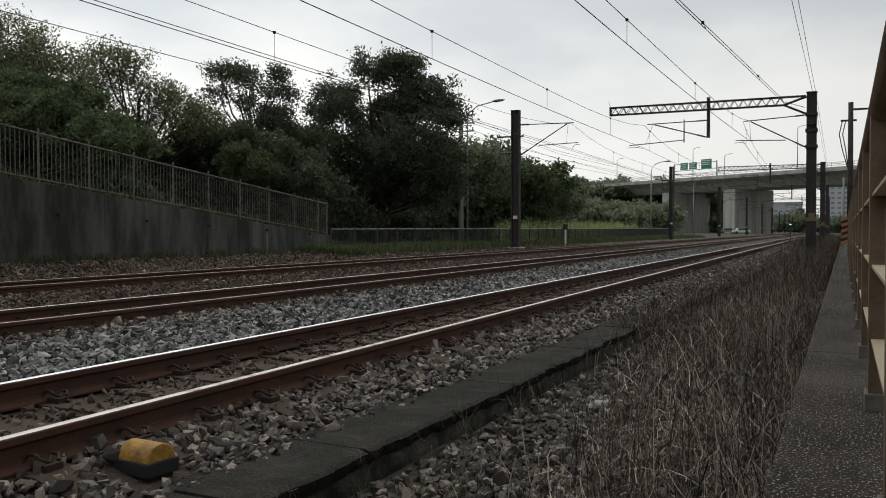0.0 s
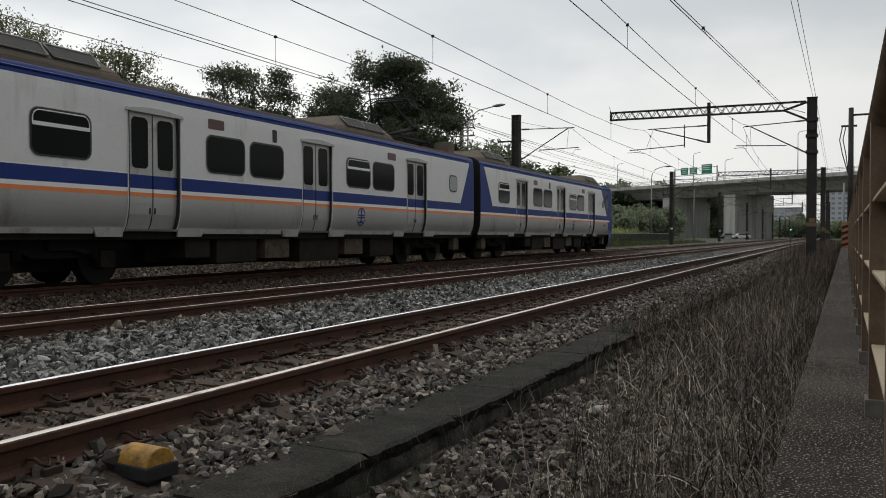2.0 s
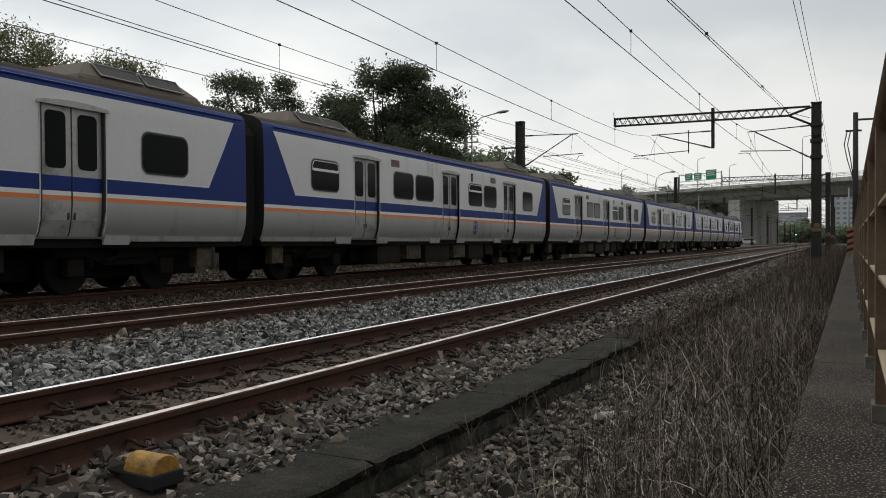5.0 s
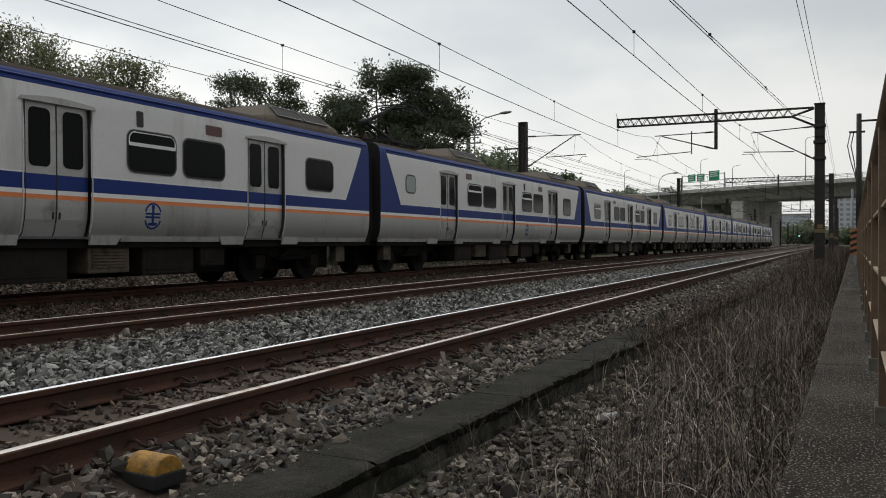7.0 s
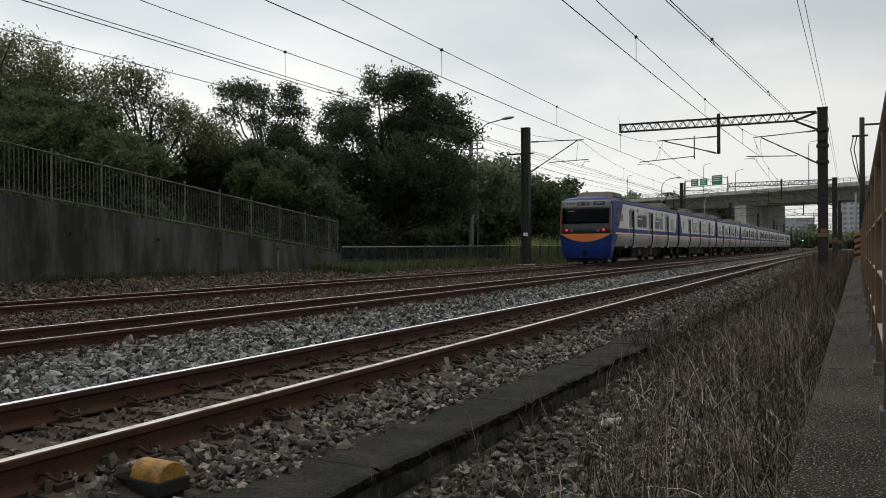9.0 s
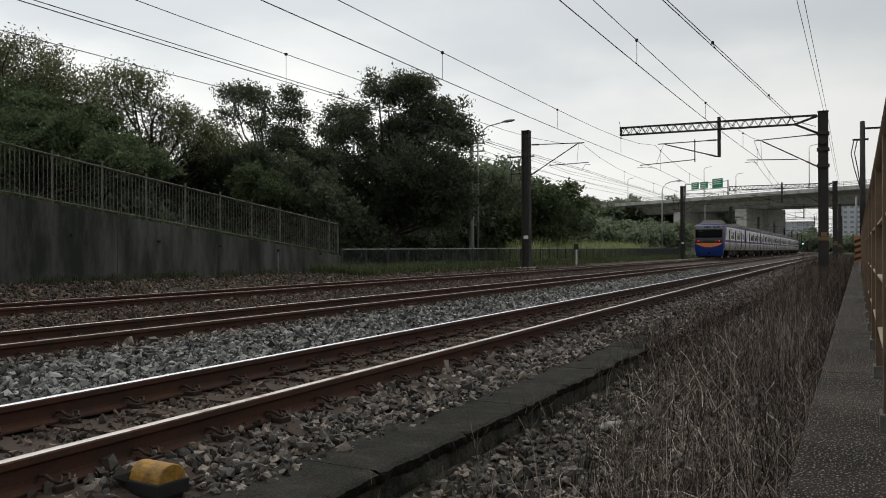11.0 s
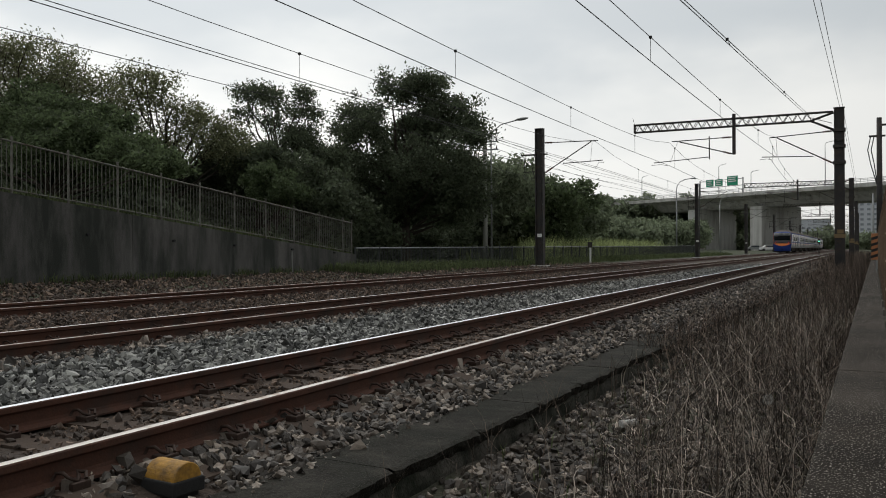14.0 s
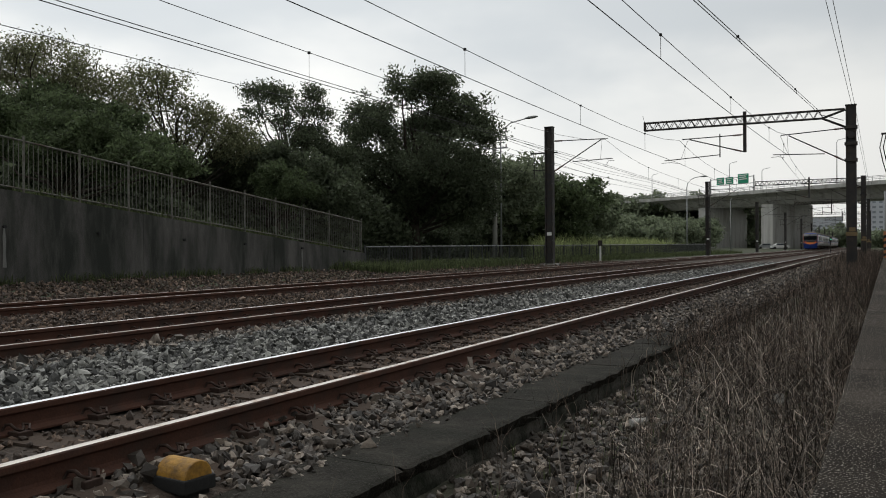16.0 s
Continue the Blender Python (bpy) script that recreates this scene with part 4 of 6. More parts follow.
def end_lines(kind, z):
    """Where the coloured end begins and where the grey panel begins, from the end of the car."""
    slant = lerp(1.42, 0.62, max(0.0, min(1.0, (z - 1.925) / (3.3 - 1.925))))
    return 0.3, slant


def cab_line(z):
    if z < 1.58:
        return lerp(0.85, 1.35, (z - 0.92) / 0.66)
    if z < 1.91:
        return 0.85
    return lerp(1.5, 2.55, min(1.0, (z - 1.91) / 1.3))


def rrect(cx, cz, w, h, r, n=4):
    pts = []
    for qx, qz, a0 in ((1, 1, 0), (-1, 1, 90), (-1, -1, 180), (1, -1, 270)):
        for k in range(n + 1):
            a = radians(a0 + 90 * k / n)
            pts.append((cx + qx * (w / 2 - r) + r * math.cos(a), cz + qz * (h / 2 - r) + r * math.sin(a)))
    return pts


def side_x(z):
    for (x0, z0, _), (x1, z1, _) in zip(SECTION, SECTION[1:]):
        if z0 <= z <= z1:
            return lerp(x0, x1, (z - z0) / (z1 - z0))
    return 1.3


def side_plate(outline, s, depth, lift=0.0, deep=0.02):
    """A plate of (y, z) points that lies on the car's side s and follows its curve."""
    bm = bmesh.new()
    out = [bm.verts.new((s * (side_x(z) + lift + depth), y, z)) for y, z in outline]
    inn = [bm.verts.new((s * (side_x(z) + lift - deep), y, z)) for y, z in outline]
    bm.faces.new(out)
    n = len(out)
    for i in range(n):
        bm.faces.new((out[i], out[(i + 1) % n], inn[(i + 1) % n], inn[i]))
    return recalc(bm)


def side_line(pts, s, lift, r):
    return add_line(bmesh.new(), [(s * (side_x(z) + lift), y, z) for y, z in pts], r, 5)


def window(car, s, u, w, bar, zc=2.42, h=0.74, rim=None, glass=None):
    y = u - HALF
    fr = part("window", side_plate(rrect(y, zc, w + 0.02, h + 0.02, 0.17, 5), s, 0.008), rim or M_T_DOOR, car)
    part("seal", side_plate(rrect(y, zc, w - 0.004, h - 0.004, 0.165, 5), s, 0.012), M_T_RUBBER, fr)
    part("pane", side_plate(rrect(y, zc, w - 0.07, h - 0.07, 0.14, 5), s, 0.006, 0.010), glass or M_T_GLASS, fr)
    if bar:
        zb = zc + 0.12
        part("hopper_bar", side_plate(rrect(y, zb, w - 0.08, 0.06, 0.01, 1), s, 0.008, 0.015), M_T_WHITE, fr, "white hopper bar")
        ring = [p for p in rrect(y, zc, w - 0.09, h - 0.09, 0.13, 5) if p[1] > zc + 0.1]
        part("hopper_frame", side_line([(ring[0][0], zb)] + ring + [(ring[-1][0], zb)], s, 0.018, 0.011), M_T_WHITE, fr, "thin pale hopper frame")


DOORS = ((4.0, 5.22), (9.22, 10.44), (14.44, 15.66))
SET_BACK = 0.055


def door(car, s, u0, u1):
    """Two sliding leaves set back in their opening."""
    ya, yb = u0 - HALF, u1 - HALF
    mid = (ya + yb) / 2
    d = root_part("door", car)
    zs = [0.93, 1.04, 1.22, 1.42, 1.6, 1.9, 2.6, 3.03]
    for y0, y1, edge in ((ya - 0.03, ya + 0.012, ya - 0.03), (yb - 0.012, yb + 0.03, yb + 0.03)):
        # near-black seal colour over the whole jamb also paints in the recess's shade
        part("jamb", side_plate([(y1, z) for z in zs] + [(y0, z) for z in zs[::-1]], s, 0.006, 0.0, SET_BACK + 0.03), M_T_RUBBER, d)
        part("edge_trim", side_line([(edge, z) for z in zs], s, 0.006, 0.011), M_T_GREY, d)
    arch = [(ya - 0.1, 2.98)] + [(lerp(ya - 0.06, yb + 0.06, k / 8), 3.03 + 0.05 * math.sin(math.pi * k / 8)) for k in range(9)] + [(yb + 0.1, 2.98)]
    part("header", side_plate(arch, s, 0.035, 0.0, SET_BACK + 0.03), M_T_DOOR, d)
    part("sill", side_plate([(ya - 0.03, 0.925), (yb + 0.03, 0.925), (yb + 0.03, 0.965), (ya - 0.03, 0.965)], s, 0.03, 0.0, SET_BACK + 0.03), M_GALV, d)
    for y0, y1 in ((ya, mid - 0.008), (mid + 0.008, yb)):
        lf = bmesh.new()
        zl = [0.94, 1.04, 1.22, 1.42, 1.53, 1.60, 1.67, 1.905, 2.6, 3.06]
        ms = [0, 0, 0, 0, 1, 2, 3, 0, 0]
        rows = [[lf.verts.new((s * (side_x(z) - SET_BACK), y, z)) for y in (y0, y1)] for z in zl]
        for i in range(len(zl) - 1):
            f = lf.faces.new((rows[i][0], rows[i][1], rows[i + 1][1], rows[i + 1][0]))
            f.material_index = ms[i]
        r = bmesh.ops.extrude_face_region(lf, geom=list(lf.faces))
        for v in r["geom"]:
            if isinstance(v, bmesh.types.BMVert):
                v.co.x -= s * 0.03
        leaf = part("leaf", recalc(lf), (M_T_DOOR, M_T_ORANGE, M_T_WHITE, M_T_BLUE), d)
        yc = (y0 + y1) / 2
        part("window_seal", side_plate(rrect(yc, 2.46, 0.42, 0.92, 0.1), s, 0.005, -SET_BACK), M_T_DOOR, leaf)
        part("leaf_window", side_plate(rrect(yc, 2.46, 0.385, 0.885, 0.09), s, 0.009, -SET_BACK), M_T_GLASS, leaf)
        part("pull", side_plate(rrect(mid + (0.06 if y0 > mid else -0.06), 1.28, 0.035, 0.11, 0.008, 1), s, 0.01, -SET_BACK), M_T_RUBBER, leaf)
    part("seam", side_plate([(mid + o, z) for o in (-0.012,) for z in zs] + [(mid + 0.012, z) for z in zs[::-1]], s, 0.004, -SET_BACK), M_T_RUBBER, d)


def root_part(name, car):
    e = new(name)
    e.empty_display_size = 0.2
    e.parent = car
    return e


def body_shell(kind):
    """Both sides and the roof, with the coloured strips and slanting blue ends."""
    bm = bmesh.new()
    mats = (M_T_GREY, M_T_STEEL, M_T_ORANGE, M_T_WHITE, M_T_BLUE, M_T_ROOF, M_T_BELLOWS)
    for s in (-1, 1):
        grid = []
        for x, z, _ in SECTION:
            if kind == "cab":
                first = [cab_line(min(z, 3.25))] * 2
            else:
                first = list(end_lines(kind, z))
            a, b_ = end_lines("", z)
            last = [CAR - b_, CAR - a]
            cols = first + [u for pair in DOORS for u in pair] + last
            grid.append([bm.verts.new((s * x, c - HALF, z)) for c in cols])
        for i in range(len(SECTION) - 1):
            mi = SECTION[i][2]
            for j in range(len(grid[0]) - 1):
                if kind == "cab" and j == 0 or (j in (2, 4, 6) and SECTION[i][1] < 3.02):
                    continue
                f = bm.faces.new((grid[i][j], grid[i][j + 1], grid[i + 1][j + 1], grid[i + 1][j]))
                f.smooth = True
                end = j == 0 or j == len(grid[0]) - 2
                f.material_index = 4 if (end and (mi == 0 or SECTION[i][1] == 1.905)) else mi
    bmesh.ops.remove_doubles(bm, verts=bm.verts, dist=0.0005)
    # end walls
    for uu in ((0.3,) if kind != "cab" else ()) + (CAR - 0.3,):
        ring = [bm.verts.new((s * x, uu - HALF, z)) for s, seq in ((1, SECTION), (-1, SECTION[::-1])) for x, z, _ in seq]
        f = bm.faces.new(ring)
        f.material_index = 6
    return recalc(bm), mats


def roof_unit(car, u0, u1):
    r = root_part("air_conditioner", car)
    y0, y1 = u0 - HALF, u1 - HALF
    b = bmesh.new()
    lo = [(-1.12, y0, 3.48), (1.12, y0, 3.48), (1.12, y1, 3.48), (-1.12, y1, 3.48)]
    md = [(-1.08, y0 + 0.05, 3.62), (1.08, y0 + 0.05, 3.62), (1.08, y1 - 0.05, 3.62), (-1.08, y1 - 0.05, 3.62)]
    hi = [(-0.78, y0 + 0.45, 3.93), (0.78, y0 + 0.45, 3.93), (0.78, y1 - 0.45, 3.93), (-0.78, y1 - 0.45, 3.93)]
    rings = [[b.verts.new(p) for p in ring] for ring in (lo, md, hi)]
    for a, c in zip(rings, rings[1:]):
        for i in range(4):
            b.faces.new((a[i], a[(i + 1) % 4], c[(i + 1) % 4], c[i]))
    b.faces.new(rings[2])
    bmesh.ops.bevel(b, geom=list(b.edges), offset=0.03, segments=2, affect="EDGES")
    part("casing", recalc(b), M_T_AC, r)
    mid = (y0 + y1) / 2
    for s in (-1, 1):
        for ya, yb in ((y0 + 0.5, mid - 0.05), (mid + 0.05, y1 - 0.5)):
            g = bmesh.new()
            p = [(s * 1.06, ya, 3.66), (s * 1.06, yb, 3.66), (s * 0.84, yb, 3.89), (s * 0.84, ya, 3.89)]
            q = [(x + s * 0.015, y, z + 0.015) for x, y, z in p]
            v, w = [g.verts.new(c) for c in p], [g.verts.new(c) for c in q]
            g.faces.new(w)
            for i in range(4):
                g.faces.new((v[i], v[(i + 1) % 4], w[(i + 1) % 4], w[i]))
            part("grille", recalc(g), M_T_GRILLE, r)
            fr = bmesh.new()
            add_line(fr, [q[0], q[1], q[2], q[3], q[0]], 0.018, 5)
            part("grille_frame", fr, M_GALV, r)


def bogie(car, u):
    r = root_part("bogie", car)
    y = u - HALF
    for dy in (-1.05, 1.05):
        for s in (-1, 1):
            b = tube((s * 0.50, y + dy, 0.43), (s * 0.64, y + dy, 0.43), 0.43, 24)
            add_tube(b, (s * 0.46, y + dy, 0.43), (s * 0.5, y + dy, 0.43), 0.455, 24)
            part("wheel", b, M_T_UNDER, r)
            part("axle_box", box((s * 0.66 - 0.1 + s * 0.1, y + dy - 0.17, 0.3), (s * 0.66 + 0.1 + s * 0.1, y + dy + 0.17, 0.6), 0.03), M_T_BOX, r)
            part("spring", tube((s * 0.8, y + dy * 0.72, 0.45), (s * 0.8, y + dy * 0.72, 0.75), 0.09, 10), M_T_UNDER, r)
        part("axle", tube((-0.5, y + dy, 0.43), (0.5, y + dy, 0.43), 0.08, 10), M_T_UNDER, r)
    for s in (-1, 1):
        b = bmesh.new()
        pr = [(-1.5, 0.62), (-0.8, 0.62), (-0.5, 0.48), (0.5, 0.48), (0.8, 0.62), (1.5, 0.62), (1.5, 0.78), (0.7, 0.8), (-0.7, 0.8), (-1.5, 0.78)]
        rr = [[b.verts.new((s * xx, y + p, z)) for p, z in pr] for xx in (0.7, 0.88)]
        for i in range(len(pr)):
            b.faces.new((rr[0][i], rr[0][(i + 1) % len(pr)], rr[1][(i + 1) % len(pr)], rr[1][i]))
        b.faces.new(rr[0])
        b.faces.new(rr[1])
        part("side_frame", recalc(b), M_T_UNDER, r)
        part("damper", tube((s * 0.95, y - 0.5, 0.55), (s * 0.95, y + 0.4, 0.85), 0.05, 8), M_T_BOX, r)
    part("bolster", box((-1.0, y - 0.3, 0.6), (1.0, y + 0.3, 0.95), 0.03), M_T_UNDER, r)


def emblem(car, s, u):
    """The operator's round emblem, as plain shapes."""
    y = u - HALF
    e = root_part("emblem", car)
    for w, h, z in ((0.07, 0.07, 1.49), (0.36, 0.035, 1.37), (0.36, 0.035, 1.31), (0.2, 0.05, 1.19)):
        part("emblem_bar", side_plate(rrect(y, z, w, h, 0.012, 1), s, 0.004, 0.001), M_T_BLUE, e)
    part("emblem_bar", side_plate(rrect(y, 1.34, 0.05, 0.3, 0.012, 1), s, 0.005, 0.001), M_T_BLUE, e)
    for a0, a1 in ((20, 160), (200, 340)):
        arc = [radians(lerp(a0, a1, k / 10)) for k in range(11)]
        o = [(y + 0.21 * math.cos(a), 1.33 + 0.235 * math.sin(a)) for a in arc] + [(y + 0.178 * math.cos(a), 1.33 + 0.203 * math.sin(a)) for a in arc[::-1]]
        part("emblem_arc", side_plate(o, s, 0.004, 0.001), M_T_BLUE, e)


def pantograph(car, u):
    p = root_part("pantograph", car)
    p.matrix_basis = pose(0, u - HALF, 0, 0, 0, 180)
    y = 0.0
    b = bmesh.new()
    for x in (-0.55, 0.55):
        add_box(b, (x - 0.06, y - 1.0, 3.78), (x + 0.06, y + 0.9, 3.86))
    for yy in (-0.95, 0.85):
        add_box(b, (-0.7, y + yy - 0.06, 3.78), (0.7, y + yy + 0.06, 3.86))
    part("base_frame", b, M_BLACK, p)
    for x in (-0.55, 0.55):
        for yy in (-0.9, 0.8):
            insulator(p, (x, y + yy, 3.55), (x, y + yy, 3.8), 0.08)
    knee = (0, y + 1.15, 4.32)
    part("lower_arm", tube((0, y - 0.75, 3.9), knee, 0.06, 8, 0.05), M_BLACK, p)
    part("lower_link", tube((0.12, y - 0.3, 3.88), (0.08, y + 1.2, 4.22), 0.025, 6), M_BLACK, p)
    head = (0, y - 0.55, 5.0)
    part("upper_arm", tube(knee, head, 0.05, 8, 0.035), M_BLACK, p)
    part("upper_link", tube((0.06, y + 1.0, 4.28), (0.05, y - 0.35, 4.86), 0.014, 6), M_BLACK, p)
    part("knee_joint", tube((-0.16, y + 1.15, 4.32), (0.16, y + 1.15, 4.32), 0.09, 10), M_BLACK, p)
    for yy in (-0.16, 0.16):
        b = bmesh.new()
        add_line(b, [(-0.87, y - 0.55 + yy, 4.72), (-0.72, y - 0.55 + yy, 4.95), (-0.5, y - 0.55 + yy, 5.03), (0.5, y - 0.55 + yy, 5.03), (0.72, y - 0.55 + yy, 4.95), (0.87, y - 0.55 + yy, 4.72)], 0.02, 6)
        part("contact_strip", b, M_BLACK, p)
    for x in (-0.87, 0.87):
        part("horn_link", tube((x, y - 0.71, 4.72), (x, y - 0.39, 4.72), 0.015, 6), M_BLACK, p)
    part("head_bar", tube((-0.45, y - 0.55, 4.94), (0.45, y - 0.55, 4.94), 0.03, 6), M_BLACK, p)
    part("equipment_box", box((0.1, y + 1.05, 3.6), (0.5, y + 1.45, 3.9), 0.02), M_T_UNDER, p)
    part("roof_box", box((0.45, y + 1.75, 3.55), (0.95, y + 2.25, 3.9), 0.02), M_T_AC, p)
    for k in range(3):
        insulator(p, (-0.3 + 0.3 * k, y + 1.62, 3.6), (-0.3 + 0.3 * k, y + 1.62, 3.9), 0.07)
    part("cable_tray", box((-0.5, y + 1.3, 3.62), (-0.1, y + 2.5, 3.74), 0.02), M_T_UNDER, p)


def gangway(car, u0, u1):
    y0, y1 = u0 - HALF, u1 - HALF
    b = bmesh.new()
    n = 6
    outline = [(-1.1, 0.8), (1.1, 0.8), (1.18, 1.2), (1.18, 3.1), (0.95, 3.45), (-0.95, 3.45), (-1.18, 3.1), (-1.18, 1.2)]
    st = []
    for i in range(n + 1):
        sc = 1.0 if i % 2 else 0.95
        st.append(pose(0, lerp(y0, y1, i / n), 0) @ Matrix.Diagonal((sc, 1, 1, 1)))
    add_sweep(b, outline, st)
    part("gangway_bellows", recalc(b), M_T_BELLOWS, car, "black folded gangway bellows")


def cab_front(car):
    """The driver's end at u = 0: blue shell, dark mask, windscreen, lamps, orange chin line."""
    plan = [(1.421, 2.7), (1.421, 0.62), (1.42, 0.32), (1.412, 0.15), (1.38, 0.08), (0.62, -0.02), (0.0, -0.05)]
    rake = [(0.30, 0.16), (0.6, 0.06), (0.915, 0.02), (0.925, 0.02), (1.25, 0.0), (1.6, 0.0), (2.1, 0.03), (2.6, 0.09), (3.0, 0.15), (3.24, 0.20), (3.36, 0.27), (3.47, 0.42), (3.56, 0.7), (3.62, 1.1)]
    b = bmesh.new()
    rows = []
    for z, back in rake:
        if z > 3.3:
            k = {3.36: 0.975, 3.47: 0.90, 3.56: 0.72, 3.62: 0.45}[z]
        else:
            k = 1.0 if z > 1.4 else lerp(0.90, 1.0, (z - 0.3) / 1.1)
        row = []
        for x, u in plan + [(-x, u) for x, u in plan[:-1]][::-1]:
            f = 1.0 if u < 0.5 else 0.35 if u < 1 else 0.0
            low = z < 0.92 and u > 0.9
            uu = u + back * f
            if low:
                uu = min(uu, 0.7)
            lim = side_x(z) - 0.006 if 0.92 <= z <= 3.5 and u > 0.5 else 9.0
            row.append(b.verts.new((max(-lim, min(lim, x * k)), uu - HALF, z)))
        rows.append(row)
    for a, c in zip(rows, rows[1:]):
        for i in range(len(a) - 1):
            f = b.faces.new((a[i], a[i + 1], c[i + 1], c[i]))
            f.smooth = True
    b.faces.new(rows[-1])
    part("cab_shell", recalc(b), M_T_BLUE, car, "dark blue rounded cab front")

    def back(z):
        for (z0, r0), (z1, r1) in zip(rake, rake[1:]):
            if z0 <= z <= z1:
                return lerp(r0, r1, (z - z0) / (z1 - z0))
        return 0.3

    def plate(outline, lift, thick=0.03):
        bm = bmesh.new()
        def at(x, z, l):
            ax = abs(x)
            bow = -0.05 + 0.03 * (ax / 0.62) if ax < 0.62 else -0.02 + 0.08 * (ax - 0.62) / 0.62
            return (x, bow + back(z) - l - HALF, z)
        o = [bm.verts.new(at(x, z, lift)) for x, z in outline]
        i_ = [bm.verts.new(at(x, z, lift - thick)) for x, z in outline]
        bm.faces.new(o)
        n = len(o)
        for k in range(n):
            bm.faces.new((o[k], o[(k + 1) % n], i_[(k + 1) % n], i_[k]))
        bmesh.ops.triangulate(bm, faces=[f for f in bm.faces if len(f.verts) > 4])
        return recalc(bm)

    def grid_plate(x0, x1, z0, z1, lift):
        bm = bmesh.new()
        nx, nz = 8, 6
        def at(x, z):
            ax = abs(x)
            bow = -0.05 + 0.03 * (ax / 0.62) if ax < 0.62 else -0.02 + 0.08 * (ax - 0.62) / 0.62
            return (x, bow + back(z) - lift - HALF, z)
        g = [[bm.verts.new(at(lerp(x0, x1, i / nx), lerp(z0, z1, j / nz))) for i in range(nx + 1)] for j in range(nz + 1)]
        for j in range(nz):
            for i in range(nx):
                f = bm.faces.new((g[j][i], g[j][i + 1], g[j + 1][i + 1], g[j + 1][i]))
                f.smooth = True
        r = bmesh.ops.extrude_face_region(bm, geom=list(bm.faces))
        for v in r["geom"]:
            if isinstance(v, bmesh.types.BMVert):
                v.co.y += 0.03
        return recalc(bm)

    part("front_trim", grid_plate(-1.385, 1.385, 1.58, 3.38, 0.014), M_T_ORANGE, car, "orange edge line round the cab front")
    part("front_mask", grid_plate(-1.355, 1.355, 1.60, 3.39, 0.022), M_T_MASK, car, "dark grey cab front panel")
    part("top_panel", grid_plate(-1.33, 1.33, 2.97, 3.38, 0.028), M_T_ROOFGREY, car)
    part("windscreen", grid_plate(-1.26, 1.26, 2.14, 2.94, 0.036), M_T_GLASS, car, "wide black cab windscreen")
    smile = [(-1.39, 1.62)] + [(lerp(-1.39, 1.39, k / 14), 1.62 - 0.45 * (1 - (2 * k / 14 - 1) ** 2) ** 0.95) for k in range(1, 14)] + [(1.39, 1.62)]
    bm = bmesh.new()
    def at2(x, z, l):
        ax = abs(x)
        bow = -0.05 + 0.03 * (ax / 0.62) if ax < 0.62 else -0.02 + 0.08 * (ax - 0.62) / 0.62
        return (x, bow + back(z) - l - HALF, z)
    for (xa, za), (xb, zb) in zip(smile, smile[1:]):
        q = [bm.verts.new(at2(*c, 0.02)) for c in ((xa, 1.62), (xb, 1.62), (xb, min(zb, 1.615)), (xa, min(za, 1.615)))]
        bm.faces.new(q)
    bmesh.ops.remove_doubles(bm, verts=bm.verts, dist=0.0004)
    r = bmesh.ops.extrude_face_region(bm, geom=list(bm.faces))
    for v in r["geom"]:
        if isinstance(v, bmesh.types.BMVert):
            v.co.y += 0.03
    part("chin_panel", recalc(bm), M_T_ORANGE, car, "orange smile-shaped panel")
    unit = part("headlight_unit", plate(rrect(-0.12, 3.2, 0.66, 0.2, 0.08), 0.05), M_T_RUBBER, car)
    for x in (-0.3, 0.06):
        b = tube((x, -HALF + 0.09, 3.2), (x, -HALF + 0.14, 3.2), 0.07, 14)
        part("headlight", b, M_T_LAMP, unit)
    part("route_box", plate(rrect(0.72, 3.2, 0.6, 0.2, 0.02, 1), 0.045), M_T_RUBBER, car)
    for k in range(3):
        part("lettering_bar", plate(rrect(-1.0 + 0.17 * k, 3.22, 0.12, 0.09, 0.01, 1), 0.034), M_T_MASK, car)
    for k in range(5):
        part("number_bar", plate(rrect(-0.93 + 0.08 * k, 2.8, 0.05, 0.06, 0.01, 1), 0.04), M_GALV, car)
    for x in (-1.0, 1.0):
        part("tail_light", tube((x, -HALF - 0.045, 1.8), (x, -HALF + 0.06, 1.8), 0.062, 14), M_T_RED, car, "glowing red tail light")
        part("lamp_ring", tube((x, -HALF - 0.02, 1.8), (x, -HALF + 0.06, 1.8), 0.115, 14), M_T_RUBBER, car)
    for x in (-0.71, 0.71):
        part("lamp", tube((x, -HALF - 0.055, 1.78), (x, -HALF + 0.06, 1.78), 0.075, 14), M_T_LAMP, car)
        part("lamp_ring", tube((x, -HALF - 0.045, 1.78), (x, -HALF + 0.06, 1.78), 0.105, 14), M_T_RUBBER, car)
    for x in (-0.35, 0.55):
        part("wiper", tube((x, -HALF - 0.06, 2.08), (x + 0.45, -HALF - 0.0, 2.14), 0.012, 5), M_BLACK, car)
    part("coupler", tube((0, -HALF - 0.07, 0.6), (0, -HALF + 0.3, 0.6), 0.11, 10), M_T_UNDER, car)
    part("plough", box((-1.1, -HALF + 0.2, 0.12), (1.1, -HALF + 0.34, 0.5), 0.03), M_T_UNDER, car)


